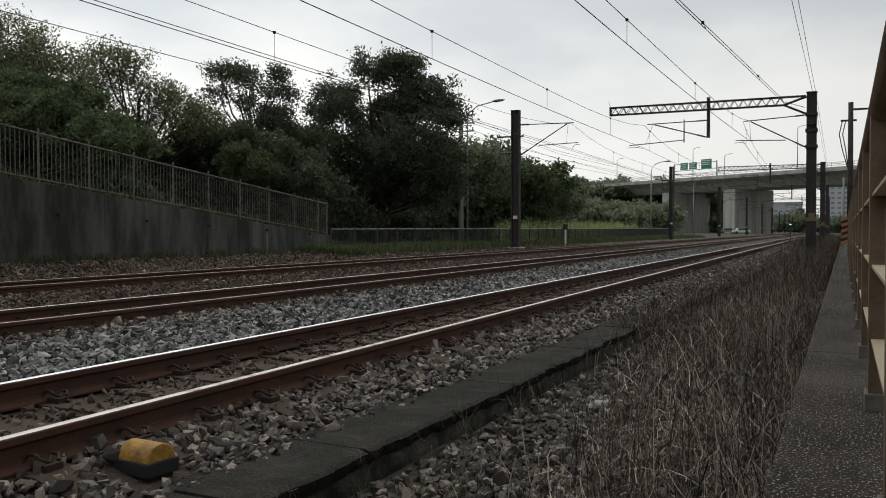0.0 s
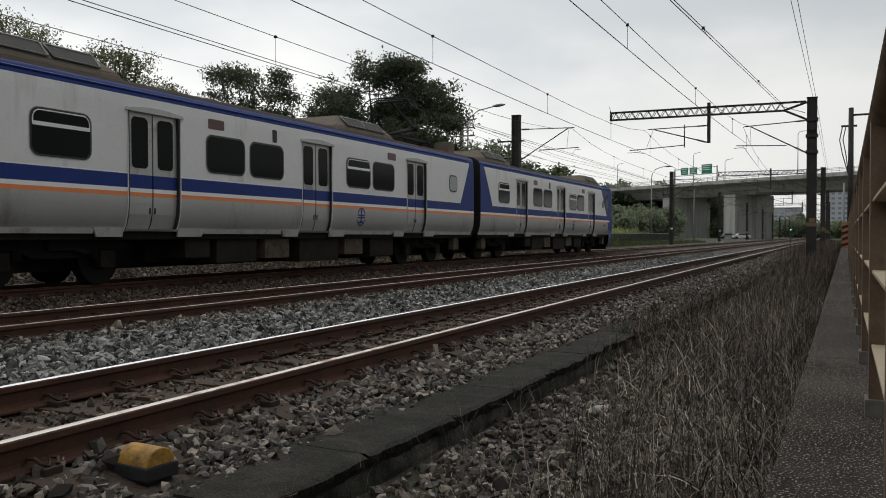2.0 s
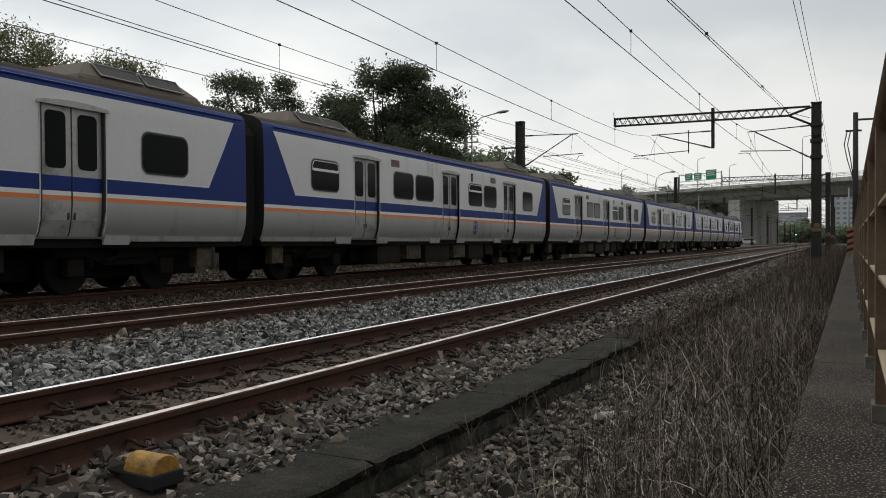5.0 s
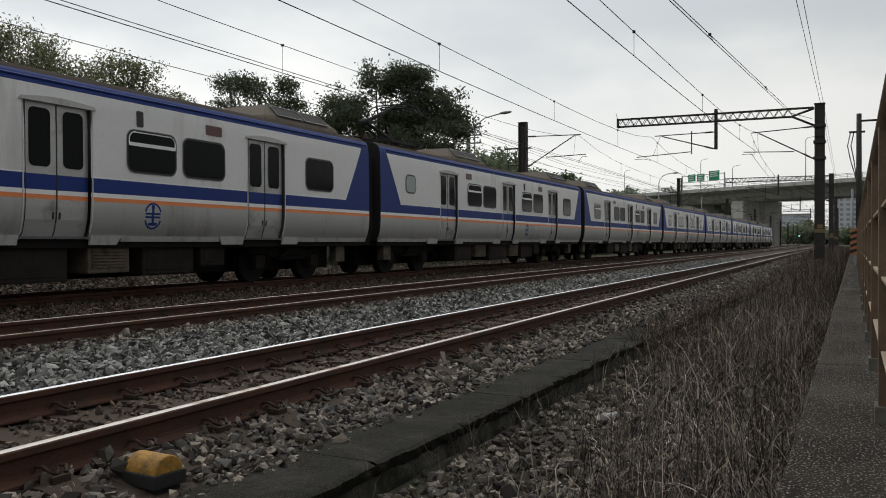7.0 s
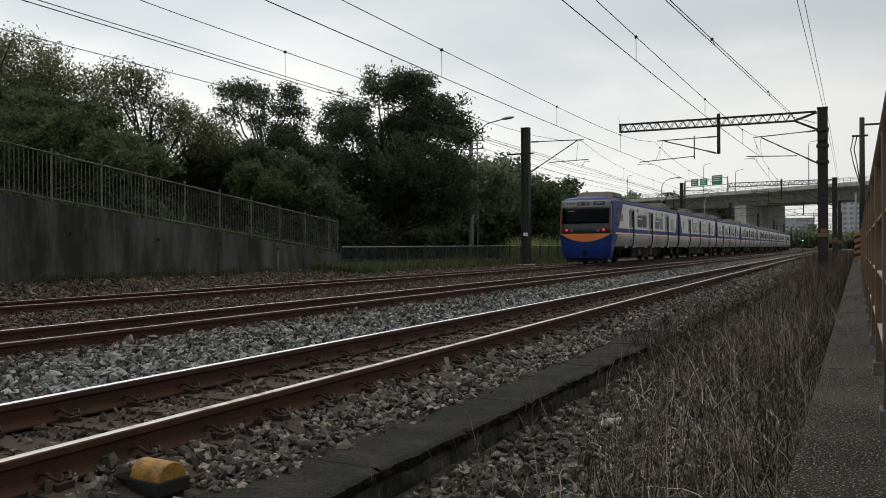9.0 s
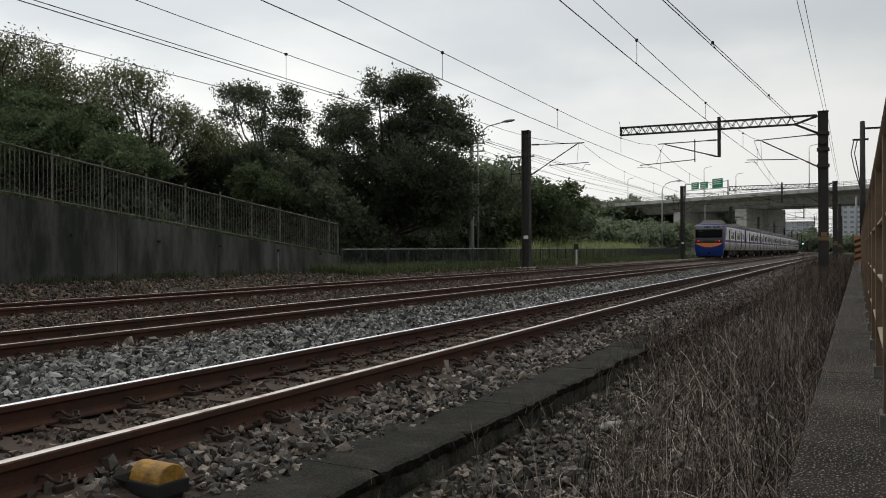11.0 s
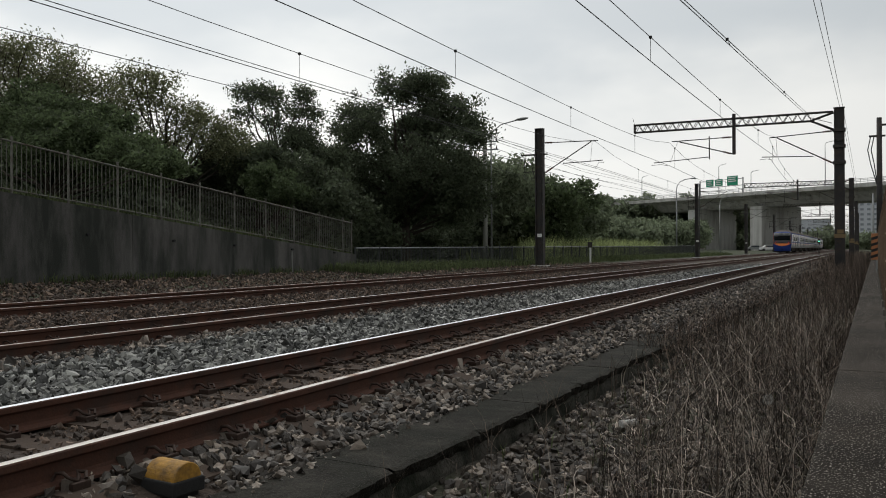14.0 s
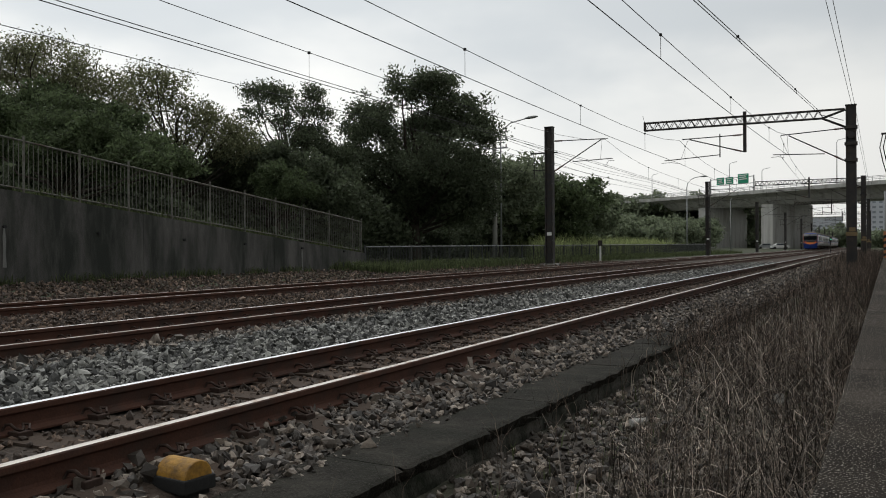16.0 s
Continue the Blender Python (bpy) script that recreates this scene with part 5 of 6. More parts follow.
def car_sides(car, kind):
    for s in (-1, 1):
        for u0, u1 in ((4.0, 5.22), (9.22, 10.44), (14.44, 15.66)):
            door(car, s, u0, u1)
            for a, o in ((u0 - 0.06, -0.75), (u1 + 0.06, 0.65)):
                q = [(a, 0.985), (a, 0.83), (a + o * 0.85, 0.83), (a + o, 0.985)]
                part("step_panel", side_plate([(y - HALF, z) for y, z in q], s, 0.02, 0.004), M_T_SKIRT, car)
        spans = ((5.95, 8.45), (11.15, 13.65), (16.35, CAR - 0.35)) + (() if kind == "cab" else ((0.35, 3.2),))
        for ua, ub in spans:
            part("skirt", side_plate([(ua - HALF, 0.885), (ub - HALF, 0.885), (ub - HALF, 0.975), (ua - HALF, 0.975)], s, 0.012, 0.004), M_T_SKIRT, car)
        bars = {"mid": (2.65, 11.78)}.get(kind, (6.62, 11.78)) if s > 0 else (17.05, 7.95)
        for u, w in ((6.62, 1.2), (7.95, 1.2), (11.78, 1.18), (13.12, 1.18), (17.05, 1.16)):
            window(car, s, u, w, u in bars)
        if kind == "mid":
            window(car, s, 2.65, 1.2, s > 0)
        elif kind == "pan":
            window(car, s, 2.02, 0.62, False, 2.5, 0.52, None, M_T_PALE)
        else:
            window(car, s, 1.46, 0.58, False, 2.63, 0.82, M_GALV)
            v = root_part("vent", car)
            for k in range(7):
                part("louvre", side_plate(rrect(2.24 - HALF, 2.34 + 0.055 * k, 0.34, 0.03, 0.005, 1), s, 0.012), M_T_RUBBER, v)
            for k in range(3):
                part("lettering_bar", side_plate(rrect(1.72 + 0.19 * k - HALF, 1.4, 0.13, 0.1, 0.01, 1), s, 0.004, 0.001), M_T_MASK, car)
        emblem(car, s, 11.8 if s > 0 else 7.8)
        for u, z, w, h in ((6.15, 3.0, 0.46, 0.19), (13.4, 3.0, 0.46, 0.19)):
            part("display_panel", side_plate(rrect(u - HALF, z, w, h, 0.02, 1), s, 0.008), M_T_DISPLAY, car, "dark red destination display")
        part("speaker", side_plate(rrect(11.5 - HALF, 2.98, 0.15, 0.27, 0.02, 1), s, 0.012), M_T_RUBBER, car)
        part("gutter", tube((s * 1.39, 0.7 - HALF, 3.33), (s * 1.39, CAR - 0.4 - HALF, 3.33), 0.018, 5), M_T_BLUE, car)


def underframe(car, kind):
    part("floor_frame", box((-1.25, (0.9 if kind == "cab" else 0.4) - HALF, 0.78), (1.25, CAR - 0.4 - HALF, 0.96), 0.02), M_T_UNDER, car)
    boxes = ((5.6, 1.3, 0.30), (7.3, 0.9, 0.38), (8.5, 1.7, 0.25), (10.6, 0.9, 0.36), (11.8, 1.3, 0.30), (13.3, 0.7, 0.42))
    for u, w, zl in boxes:
        for s in (-1, 1):
            bx = part("equipment_box", box((s * 0.85 - 0.32, u - HALF, zl), (s * 0.85 + 0.32, u + w - HALF, 0.82), 0.025), M_T_TAN if zl in (0.38, 0.36) else M_T_BOX, car)
            if zl in (0.38, 0.36):
                for k in range(6):
                    z = zl + 0.09 + 0.052 * k
                    part("louvre", box((s * 1.18 - 0.012, u + 0.08 - HALF, z), (s * 1.18 + 0.012, u + w - 0.08 - HALF, z + 0.028), 0.004), M_T_TAN, bx)
                continue
            part("box_lid", box((s * 1.165 - 0.01, u + 0.1 - HALF, zl + 0.08), (s * 1.165 + 0.015, u + w - 0.1 - HALF, 0.74), 0.006), M_T_BOX, bx)
    # added dark fillers: close the gap under the floor, standing in for its shade
    part("underfloor_shade_block", box((-0.55, 5.2 - HALF, 0.34), (0.55, 14.4 - HALF, 0.8), 0.02), M_T_UNDER, car)
    part("centre_shade_block", box((-0.28, 0.9 - HALF, 0.24), (0.28, CAR - 0.5 - HALF, 0.8), 0.02), M_T_UNDER, car)
    part("air_tank", tube((0.2, 4.6 - HALF, 0.6), (0.2, 5.2 - HALF, 0.6), 0.2, 12), M_T_UNDER, car)
    for u in (1.2, CAR - 1.2):
        for s in (-1, 1):
            part("end_box", box((s * 1.05 - 0.1, u - 0.25 - HALF, 0.4), (s * 1.05 + 0.1, u + 0.15 - HALF, 0.85), 0.02), M_T_TAN, car, "tan dusty end box")
    bogie(car, 3.0)
    bogie(car, CAR - 3.0)


def train_car(kind, label):
    car = root("train_car", pose(0, 0, 0), label, "train car", "cars of the train")
    bm, mats = body_shell(kind)
    part("body", bm, mats, car)
    car_sides(car, kind)
    underframe(car, kind)
    if kind == "cab":
        cab_front(car)
    else:
        gangway(car, 0.02, 0.34)
    gangway(car, CAR - 0.34, CAR - 0.02)
    if kind == "pan":
        pantograph(car, 3.1)
        roof_unit(car, 5.4, 8.4)
    else:
        roof_unit(car, 1.7, 4.7)
    roof_unit(car, CAR - 4.2, CAR - 1.2)
    return car


L_MID = "pale grey commuter train car with blue and orange stripes"
cab = train_car("cab", "commuter train end car with blue cab and orange chin")
pan = train_car("pan", "commuter train car with a raised black pantograph")
middle = train_car("mid", L_MID)
ORDER = [(copy_thing(cab, pose(0, 0, 0)), 180), (copy_thing(pan, pose(0, 0, 0)), 180), (middle, 0), (copy_thing(middle, pose(0, 0, 0)), 0),
         (copy_thing(middle, pose(0, 0, 0)), 0), (copy_thing(middle, pose(0, 0, 0)), 0), (pan, 0), (cab, 0)]


# ---- loose stones, weeds, grass and trees ----
rng = np.random.default_rng(11)


def raw_mesh(name, verts, faces, material, label="", category="", parent=None, kind="stuff", smooth=False):
    """One mesh from arrays of points and of equal-sided faces."""
    me = bpy.data.meshes.new(name)
    me.from_pydata(np.asarray(verts, dtype=float).tolist(), [], np.asarray(faces, dtype=int).tolist())
    me.validate()
    me.update()
    me.materials.append(material)
    o = new(name, me)
    if parent:
        o.parent = parent
    return tagged(o, label, category, kind=kind)


def random_turns(n):
    q = rng.normal(size=(n, 4))
    q /= np.linalg.norm(q, axis=1, keepdims=True)
    w, x, y, z = q.T
    return np.stack([np.stack([1 - 2 * (y * y + z * z), 2 * (x * y - w * z), 2 * (x * z + w * y)], -1),
                     np.stack([2 * (x * y + w * z), 1 - 2 * (x * x + z * z), 2 * (y * z - w * x)], -1),
                     np.stack([2 * (x * z - w * y), 2 * (y * z + w * x), 1 - 2 * (x * x + y * y)], -1)], 1)


def solid():
    b = bmesh.new()
    bmesh.ops.create_icosphere(b, subdivisions=1, radius=1)
    b.verts.ensure_lookup_table()
    b.verts.index_update()
    v = np.array([x.co[:] for x in b.verts])
    f = np.array([[x.index for x in fc.verts] for fc in b.faces])
    b.free()
    return v, f


ICO = solid()
BLOCK = (np.array([(x, y, z) for x in (-0.72, 0.72) for y in (-0.72, 0.72) for z in (-0.72, 0.72)]),
         np.array([(0, 1, 3), (0, 3, 2), (4, 6, 7), (4, 7, 5), (0, 4, 5), (0, 5, 1), (2, 3, 7), (2, 7, 6), (0, 2, 6), (0, 6, 4), (1, 5, 7), (1, 7, 3)]))
bend_np = np.vectorize(bend)
ground_np = np.vectorize(ground_z)


def scatter(x0, x1, y0, y1, density, falloff=12.0, turn=0.0):
    """Places in a strip, thinning with distance along the line."""
    n = int((x1 - x0) * (y1 - y0) * density)
    x, y = rng.uniform(x0, x1, n), rng.uniform(y0, y1, n)
    near_box = (np.abs(y - 2.88) < 0.17) & (x > -2.92) & (x < -2.6)
    keep = ~near_box & (rng.uniform(size=n) < np.clip(falloff / np.maximum(y, 0.1), 0.0, 1.0)) & (y > -x / 1.45 - 0.6)
    return x[keep], y[keep]


def chip(v, r):
    """Cuts flat facets into the stones."""
    for _ in range(5):
        d = rng.normal(size=(len(v), 3))
        d /= np.linalg.norm(d, axis=1, keepdims=True)
        over = np.einsum("nki,ni->nk", v, d) - (rng.uniform(0.38, 0.7, len(v)) * r)[:, None]
        v = v - np.maximum(over, 0)[:, :, None] * d[:, None, :]
    return v


def stones(name, label, material, x0, x1, y0, y1, density, size, lift=0.0, falloff=12.0, follow=True, level=None):
    x, y = scatter(x0, x1, y0, y1, density, falloff)
    far = y > 9.5
    pick = rng.uniform(size=len(x)) < (0.6 if material is M_STONE else 0.3)
    for sel, (tv, tf) in ((~far & pick, BLOCK), (~far & ~pick, ICO), (far, BLOCK)):
        xs_, ys_ = x[sel], y[sel]
        n = len(xs_)
        if not n:
            continue
        r = rng.uniform(size[0], size[1], n) * np.where(rng.uniform(size=n) < 0.12, 1.45, 1.0) * 1.05
        axes = rng.uniform(0.6, 1.4, (n, 3)) * np.array([1.15, 1, 0.62])
        v = (tv[None] + (rng.uniform(-0.3, 0.3, (n, 8, 3)) if len(tv) == 8 else 0)) * (1 + rng.uniform(-0.22, 0.22, (n, len(tv), 1))) * axes[:, None, :] * r[:, None, None]
        v = chip(v, r)
        v = np.einsum("nij,nkj->nki", random_turns(n), v)
        z = (ground_np(xs_) if level is None else level) + lift + rng.uniform(-0.5, 0.75, n) * r
        v += np.stack([xs_ + (bend_np(ys_) if follow else ys_ * 0.021), ys_, z], -1)[:, None, :]
        f = tf[None] + (np.arange(n) * len(tv))[:, None, None]
        raw_mesh(name, v.reshape(-1, 3), f.reshape(-1, 3), material, label, "ballast stones")


stones("ballast_stones", "loose brown-grey ballast stones beside the near rail", M_STONE_MIX, -3.08, -2.42, 1.4, 60, 880, (0.018, 0.036), 0.012, 13)
stones("ballast_stones", "rusty ballast stones between the near rails", M_STONE_RUST, -4.12, -3.2, 1.4, 45, 340, (0.013, 0.026), 0.005)
stones("ballast_stones", "clean pale grey ballast stones between two tracks", M_STONE, -6.5, -4.3, 2.5, 55, 560, (0.021, 0.041), 0.02, 8.5)
stones("ballast_stones", "brown dusted ballast stones beside the middle track", M_STONE_MIX, -7.0, -6.4, 2.5, 55, 480, (0.02, 0.038), 0.02, 8.5)
stones("ballast_stones", "rusty ballast stones between the middle rails", M_STONE_RUST, -8.05, -7.15, 4, 40, 120, (0.02, 0.035), 0.01)
stones("ballast_stones", "brown stained ballast stones between two tracks", M_STONE_RUST, -11.65, -8.2, 5, 55, 300, (0.02, 0.038), 0.02, 9)
stones("ballast_stones", "brown ballast stones below the concrete wall", M_STONE_RUST, -18.3, -12.75, 8, 55, 80, (0.026, 0.05), 0.02, 14)
stones("ballast_stones", "grey stones strewn between walkway and weeds", M_STONE_MIX, -2.1, -0.35, 1.6, 14, 480, (0.016, 0.034), 0.01, 4.5, False)
stones("ballast_stones", "stones strewn over the far walkway slabs", M_STONE_MIX, -2.72, -2.12, 11.0, 46, 260, (0.018, 0.036), 0.0, 30, False, -0.245)
stones("ballast_stones", "ballast spilling onto the walkway slabs", M_STONE_MIX, -2.76, -2.58, 5.0, 16, 330, (0.016, 0.034), 0.0, 30, False, -0.245)
stones("ballast_stones", "few stones kicked onto the walkway slabs", M_STONE_MIX, -2.7, -2.5, 3.0, 9, 60, (0.012, 0.026), 0.0, 30, False, -0.243)

# the stones nearest to the eye, one by one
protos = []
for k in range(8):
    tv, tf = BLOCK if k % 2 else ICO
    if k % 2:
        tv = tv + rng.uniform(-0.2, 0.2, tv.shape)
    v = chip((tv * (1 + rng.uniform(-0.24, 0.24, (len(tv), 1))) * rng.uniform(0.6, 1.2, (1, 3)))[None], np.ones(1))[0]
    me = bpy.data.meshes.new("stone")
    me.from_pydata([tuple(p) for p in v], [], [tuple(int(i) for i in t) for t in tf])
    me.materials.append(mat("stone_%s" % "abcdefgh"[k], (0.07 + 0.019 * k, 0.059 + 0.0175 * k, 0.05 + 0.016 * k), 0.7, var=0.25, scale=2, fine=8, bump=0.3, obj_random=0.5))
    protos.append(me)
rs = random.Random(8)
for k in range(290):
    e_side = k < 150
    x, y = (rs.uniform(-3.05, -2.62), rs.uniform(2.4, 5.5)) if e_side else (rs.uniform(-2.05, -1.0), rs.uniform(2.6, 7.5))
    r = rs.uniform(0.02, 0.038)
    if abs(y - 2.88) < 0.19 and -2.95 < x < -2.58:
        y += 0.8
    o = new("stone", rs.choice(protos))
    o.parent = ballast if e_side else verge
    o.matrix_basis = Matrix.Translation((x, y, ground_z(x) + 0.03)) @ Euler((rs.uniform(0, 6), rs.uniform(0, 6), rs.uniform(0, 6))).to_matrix().to_4x4() @ Matrix.Diagonal((r, r, r, 1))


def stems(name, label, category, material, x, y, z, length, width, lean, segs=3, branches=0, droop=0.0, sides=3):
    """Thin bent three-sided stems, each with some branches."""
    n = len(x)
    allv, allf = [], []
    base = 0
    px_, py_, pz_ = x.copy(), y.copy(), z.copy()
    groups = [(px_, py_, pz_, length, width, rng.uniform(0, math.tau, n), rng.normal(0, lean, n))]
    for b_ in range(branches):
        f = rng.uniform(0.25, 0.8, n)
        g = groups[0]
        bx = g[0] + np.cos(g[5]) * np.sin(g[6]) * g[3] * f
        by = g[1] + np.sin(g[5]) * np.sin(g[6]) * g[3] * f
        bz = g[2] + np.cos(g[6]) * g[3] * f
        groups.append((bx, by, bz, g[3] * rng.uniform(0.25, 0.6, n), g[4] * 0.6, rng.uniform(0, math.tau, n), rng.normal(0.9, 0.35, n)))
    for gx, gy_, gz, ln, wd, az, tilt in groups:
        m = len(gx)
        rings = []
        cx, cy, cz = gx.copy(), gy_.copy(), gz.copy()
        for s in range(segs + 1):
            w = wd * (1 - 0.8 * s / segs)
            ring = np.stack([np.stack([cx + w * math.cos(math.tau * q / sides), cy + w * math.sin(math.tau * q / sides), cz], -1) for q in range(sides)], 1)
            rings.append(ring)
            a = az + rng.normal(0, 0.35, m)
            t = tilt + droop * s / segs + rng.normal(0, 0.18, m)
            st = ln / segs
            cx, cy, cz = cx + np.cos(a) * np.sin(t) * st, cy + np.sin(a) * np.sin(t) * st, cz + np.cos(t) * st
        v = np.stack(rings, 1).reshape(m, -1, 3)
        f = []
        for s in range(segs):
            for q in range(sides):
                a0, a1 = s * sides + q, s * sides + (q + 1) % sides
                f.append((a0, a1, a1 + sides, a0 + sides))
        f = np.array(f)[None] + (np.arange(m) * (segs + 1) * sides)[:, None, None] + base
        allv.append(v.reshape(-1, 3))
        allf.append(f.reshape(-1, 4))
        base += m * (segs + 1) * sides
    return raw_mesh(name, np.concatenate(allv), np.concatenate(allf), material, label, category)


def blades(name, label, category, material, x, y, z, height, width, lean=0.35):
    """Flat tapering blades, bent once."""
    n = len(x)
    az, t = rng.uniform(0, math.tau, n), np.abs(rng.normal(0, lean, n))
    dx, dy = np.cos(az), np.sin(az)
    wx, wy = -dy * width / 2, dx * width / 2
    p0 = np.stack([x, y, z], -1)
    p1 = p0 + np.stack([dx * np.sin(t) * height * 0.55, dy * np.sin(t) * height * 0.55, np.cos(t) * height * 0.6], -1)
    t2 = t + rng.uniform(0.1, 0.9, n)
    p2 = p1 + np.stack([dx * np.sin(t2) * height * 0.45, dy * np.sin(t2) * height * 0.45, np.cos(t2) * height * 0.4], -1)
    w = np.stack([wx, wy, 0 * wx], -1)
    v = np.stack([p0 - w, p0 + w, p1 + w * 0.8, p1 - w * 0.8, p2 + w * 0.15, p2 - w * 0.15], 1)
    f = np.array([(0, 1, 2, 3), (3, 2, 4, 5)])[None] + (np.arange(n) * 6)[:, None, None]
    return raw_mesh(name, v.reshape(-1, 3), f.reshape(-1, 4), material, label, category)


def verge_places(n, y0, y1, left=0.0, power=1.0):
    y = y0 + (y1 - y0) * rng.uniform(size=n) ** power
    f = left + (1 - left) * rng.uniform(size=n) ** 0.75
    x = (-2.05 + 0.0225 * y) * (1 - f) + (-0.2 + 0.0205 * y) * f
    return x, y


# dry weeds between walkway and ledge
def patchy(x, y, scale, cut):
    keep = np.array([noise.noise(Vector((a * scale, b * scale * 0.8, 7.0))) > cut for a, b in zip(x, y)])
    return x[keep], y[keep]


x, y = verge_places(2600, 2.2, 14, 0.3, 1.15)
keep = (y > 5.0) | (x > -1.02)
x, y = x[keep], y[keep]
x, y = patchy(x, y, 1.6, -0.24)
stems("dry_weeds", "tangle of dead grey-brown weed stems beside the ledge", "weeds", M_TWIG, x, y, ground_np(x), rng.uniform(0.14, 0.42, len(x)), rng.uniform(0.0016, 0.0036, len(x)), 1.0, 4, 4, 1.2)
x, y = verge_places(2800, 2.4, 15, 0.36, 1.1)
keep = (y > 4.6) | (x > -1.1)
x, y = x[keep], y[keep]
x, y = patchy(x, y, 1.1, -0.3)
stems("dry_weeds", "fallen dry stalks lying on the ground", "weeds", M_DRYGRASS, x, y, ground_np(x) + rng.uniform(0.02, 0.16, len(x)), rng.uniform(0.12, 0.45, len(x)), rng.uniform(0.0018, 0.0048, len(x)), 1.6, 4, 2, 0.2)
x, y = verge_places(420, 2.6, 12, 0.3, 1.1)
keep = (y > 4.4) | (x > -1.05)
x, y = x[keep], y[keep]
stems("dry_weeds", "long arching dead runners among the weeds", "weeds", M_DRYGRASS, x, y, ground_np(x), rng.uniform(0.4, 0.85, len(x)), rng.uniform(0.0028, 0.0056, len(x)), 1.15, 6, 3, 1.3)
x, y = verge_places(240, 2.2, 11.0, 0.05)
stems("tall_weeds", "single tall dry weed stalks with side twigs", "weeds", M_TWIG, x, y, ground_np(x), rng.uniform(0.3, 0.66, len(x)), rng.uniform(0.0016, 0.003, len(x)), 0.3, 5, 5, 0.3)
x, y = verge_places(5200, 8, 60, 0.0, 1.3)
stems("dry_weeds", "dense dead weeds along the line", "weeds", M_TWIG, x, y, ground_np(x), rng.uniform(0.2, 0.72, len(x)) * np.clip(0.75 + y / 60, 0.75, 1.25), rng.uniform(0.0026, 0.006, len(x)), 0.85, 3, 4, 0.7)
y = 9.5 + 47 * rng.uniform(size=2400) ** 1.2
x = -2.5 + 0.0225 * y + 0.55 * rng.uniform(size=2400) ** 0.6
x, y = patchy(x, y, 1.3, -0.2)
stems("dry_weeds", "dead weeds growing over the far walkway slabs", "weeds", M_TWIG, x, y, np.full(len(x), -0.3), rng.uniform(0.1, 0.42, len(x)), rng.uniform(0.0022, 0.005, len(x)), 0.8, 3, 4, 0.7)
x, y = verge_places(3600, 7, 60, 0.0, 1.3)
x, y = patchy(x, y, 0.9, -0.1)
blades("dry_grass", "dry brown grass among the weeds", "grass", M_DRYGRASS, x, y, ground_np(x), rng.uniform(0.15, 0.5, len(x)), rng.uniform(0.004, 0.008, len(x)), 0.75)
x, y = verge_places(1500, 2.3, 30, 0.0)
blades("green_tufts", "sparse green grass tufts in the weeds", "grass", M_GRASS, x, y, ground_np(x), rng.uniform(0.06, 0.2, len(x)), rng.uniform(0.004, 0.009, len(x)))
x, y = rng.uniform(-2.2, 1.4, 3000), rng.uniform(44, 130, 3000)
stems("dry_weeds", "far dead weeds round the masts", "weeds", M_TWIG, x + bend_np(y), y, np.full(len(x), -0.5), rng.uniform(0.5, 1.15, len(x)), rng.uniform(0.009, 0.016, len(x)), 0.35, 2, 1, 0.5)

# grass and reeds beyond the third track
x, y = rng.uniform(-18.4, -15.6, 24000), 27 + 95 * rng.uniform(size=24000) ** 1.4
x, y = patchy(x, y, 0.7, -0.12)
blades("green_grass", "low green grass along the fence foot", "grass", M_GRASS, x + bend_np(y) * 0.8, y, ground_np(x), rng.uniform(0.1, 0.5, len(x)), rng.uniform(0.015, 0.035, len(x)))
x, y = rng.uniform(-26, -19.0, 12000), rng.uniform(56, 102, 12000)
x, y = patchy(x, y, 0.16, -0.12)
blades("pale_reeds", "tall pale green reeds behind the low fence", "reeds", M_REED, x, y, np.full(len(x), 0.1), rng.uniform(0.9, 2.0, len(x)), rng.uniform(0.02, 0.045, len(x)), 0.25)
y = rng.uniform(8, 29.6, 5200)
x = rng.uniform(-19.6, -18.55, 5200)
x, y = patchy(x, y, 0.8, -0.1)
blades("green_grass", "weeds growing along the top of the wall", "grass", M_GRASS, x, y, ramp_z(y) - 0.14, rng.uniform(0.06, 0.36, len(x)), rng.uniform(0.012, 0.03, len(x)))
y = rng.uniform(9, 29.6, 2600)
x = rng.uniform(-18.45, -17.9, 2600)
x, y = patchy(x, y, 0.6, 0.0)
blades("green_grass", "weeds growing at the foot of the wall", "grass", M_GRASS, x, y, ground_np(x), rng.uniform(0.06, 0.32, len(x)), rng.uniform(0.012, 0.03, len(x)))


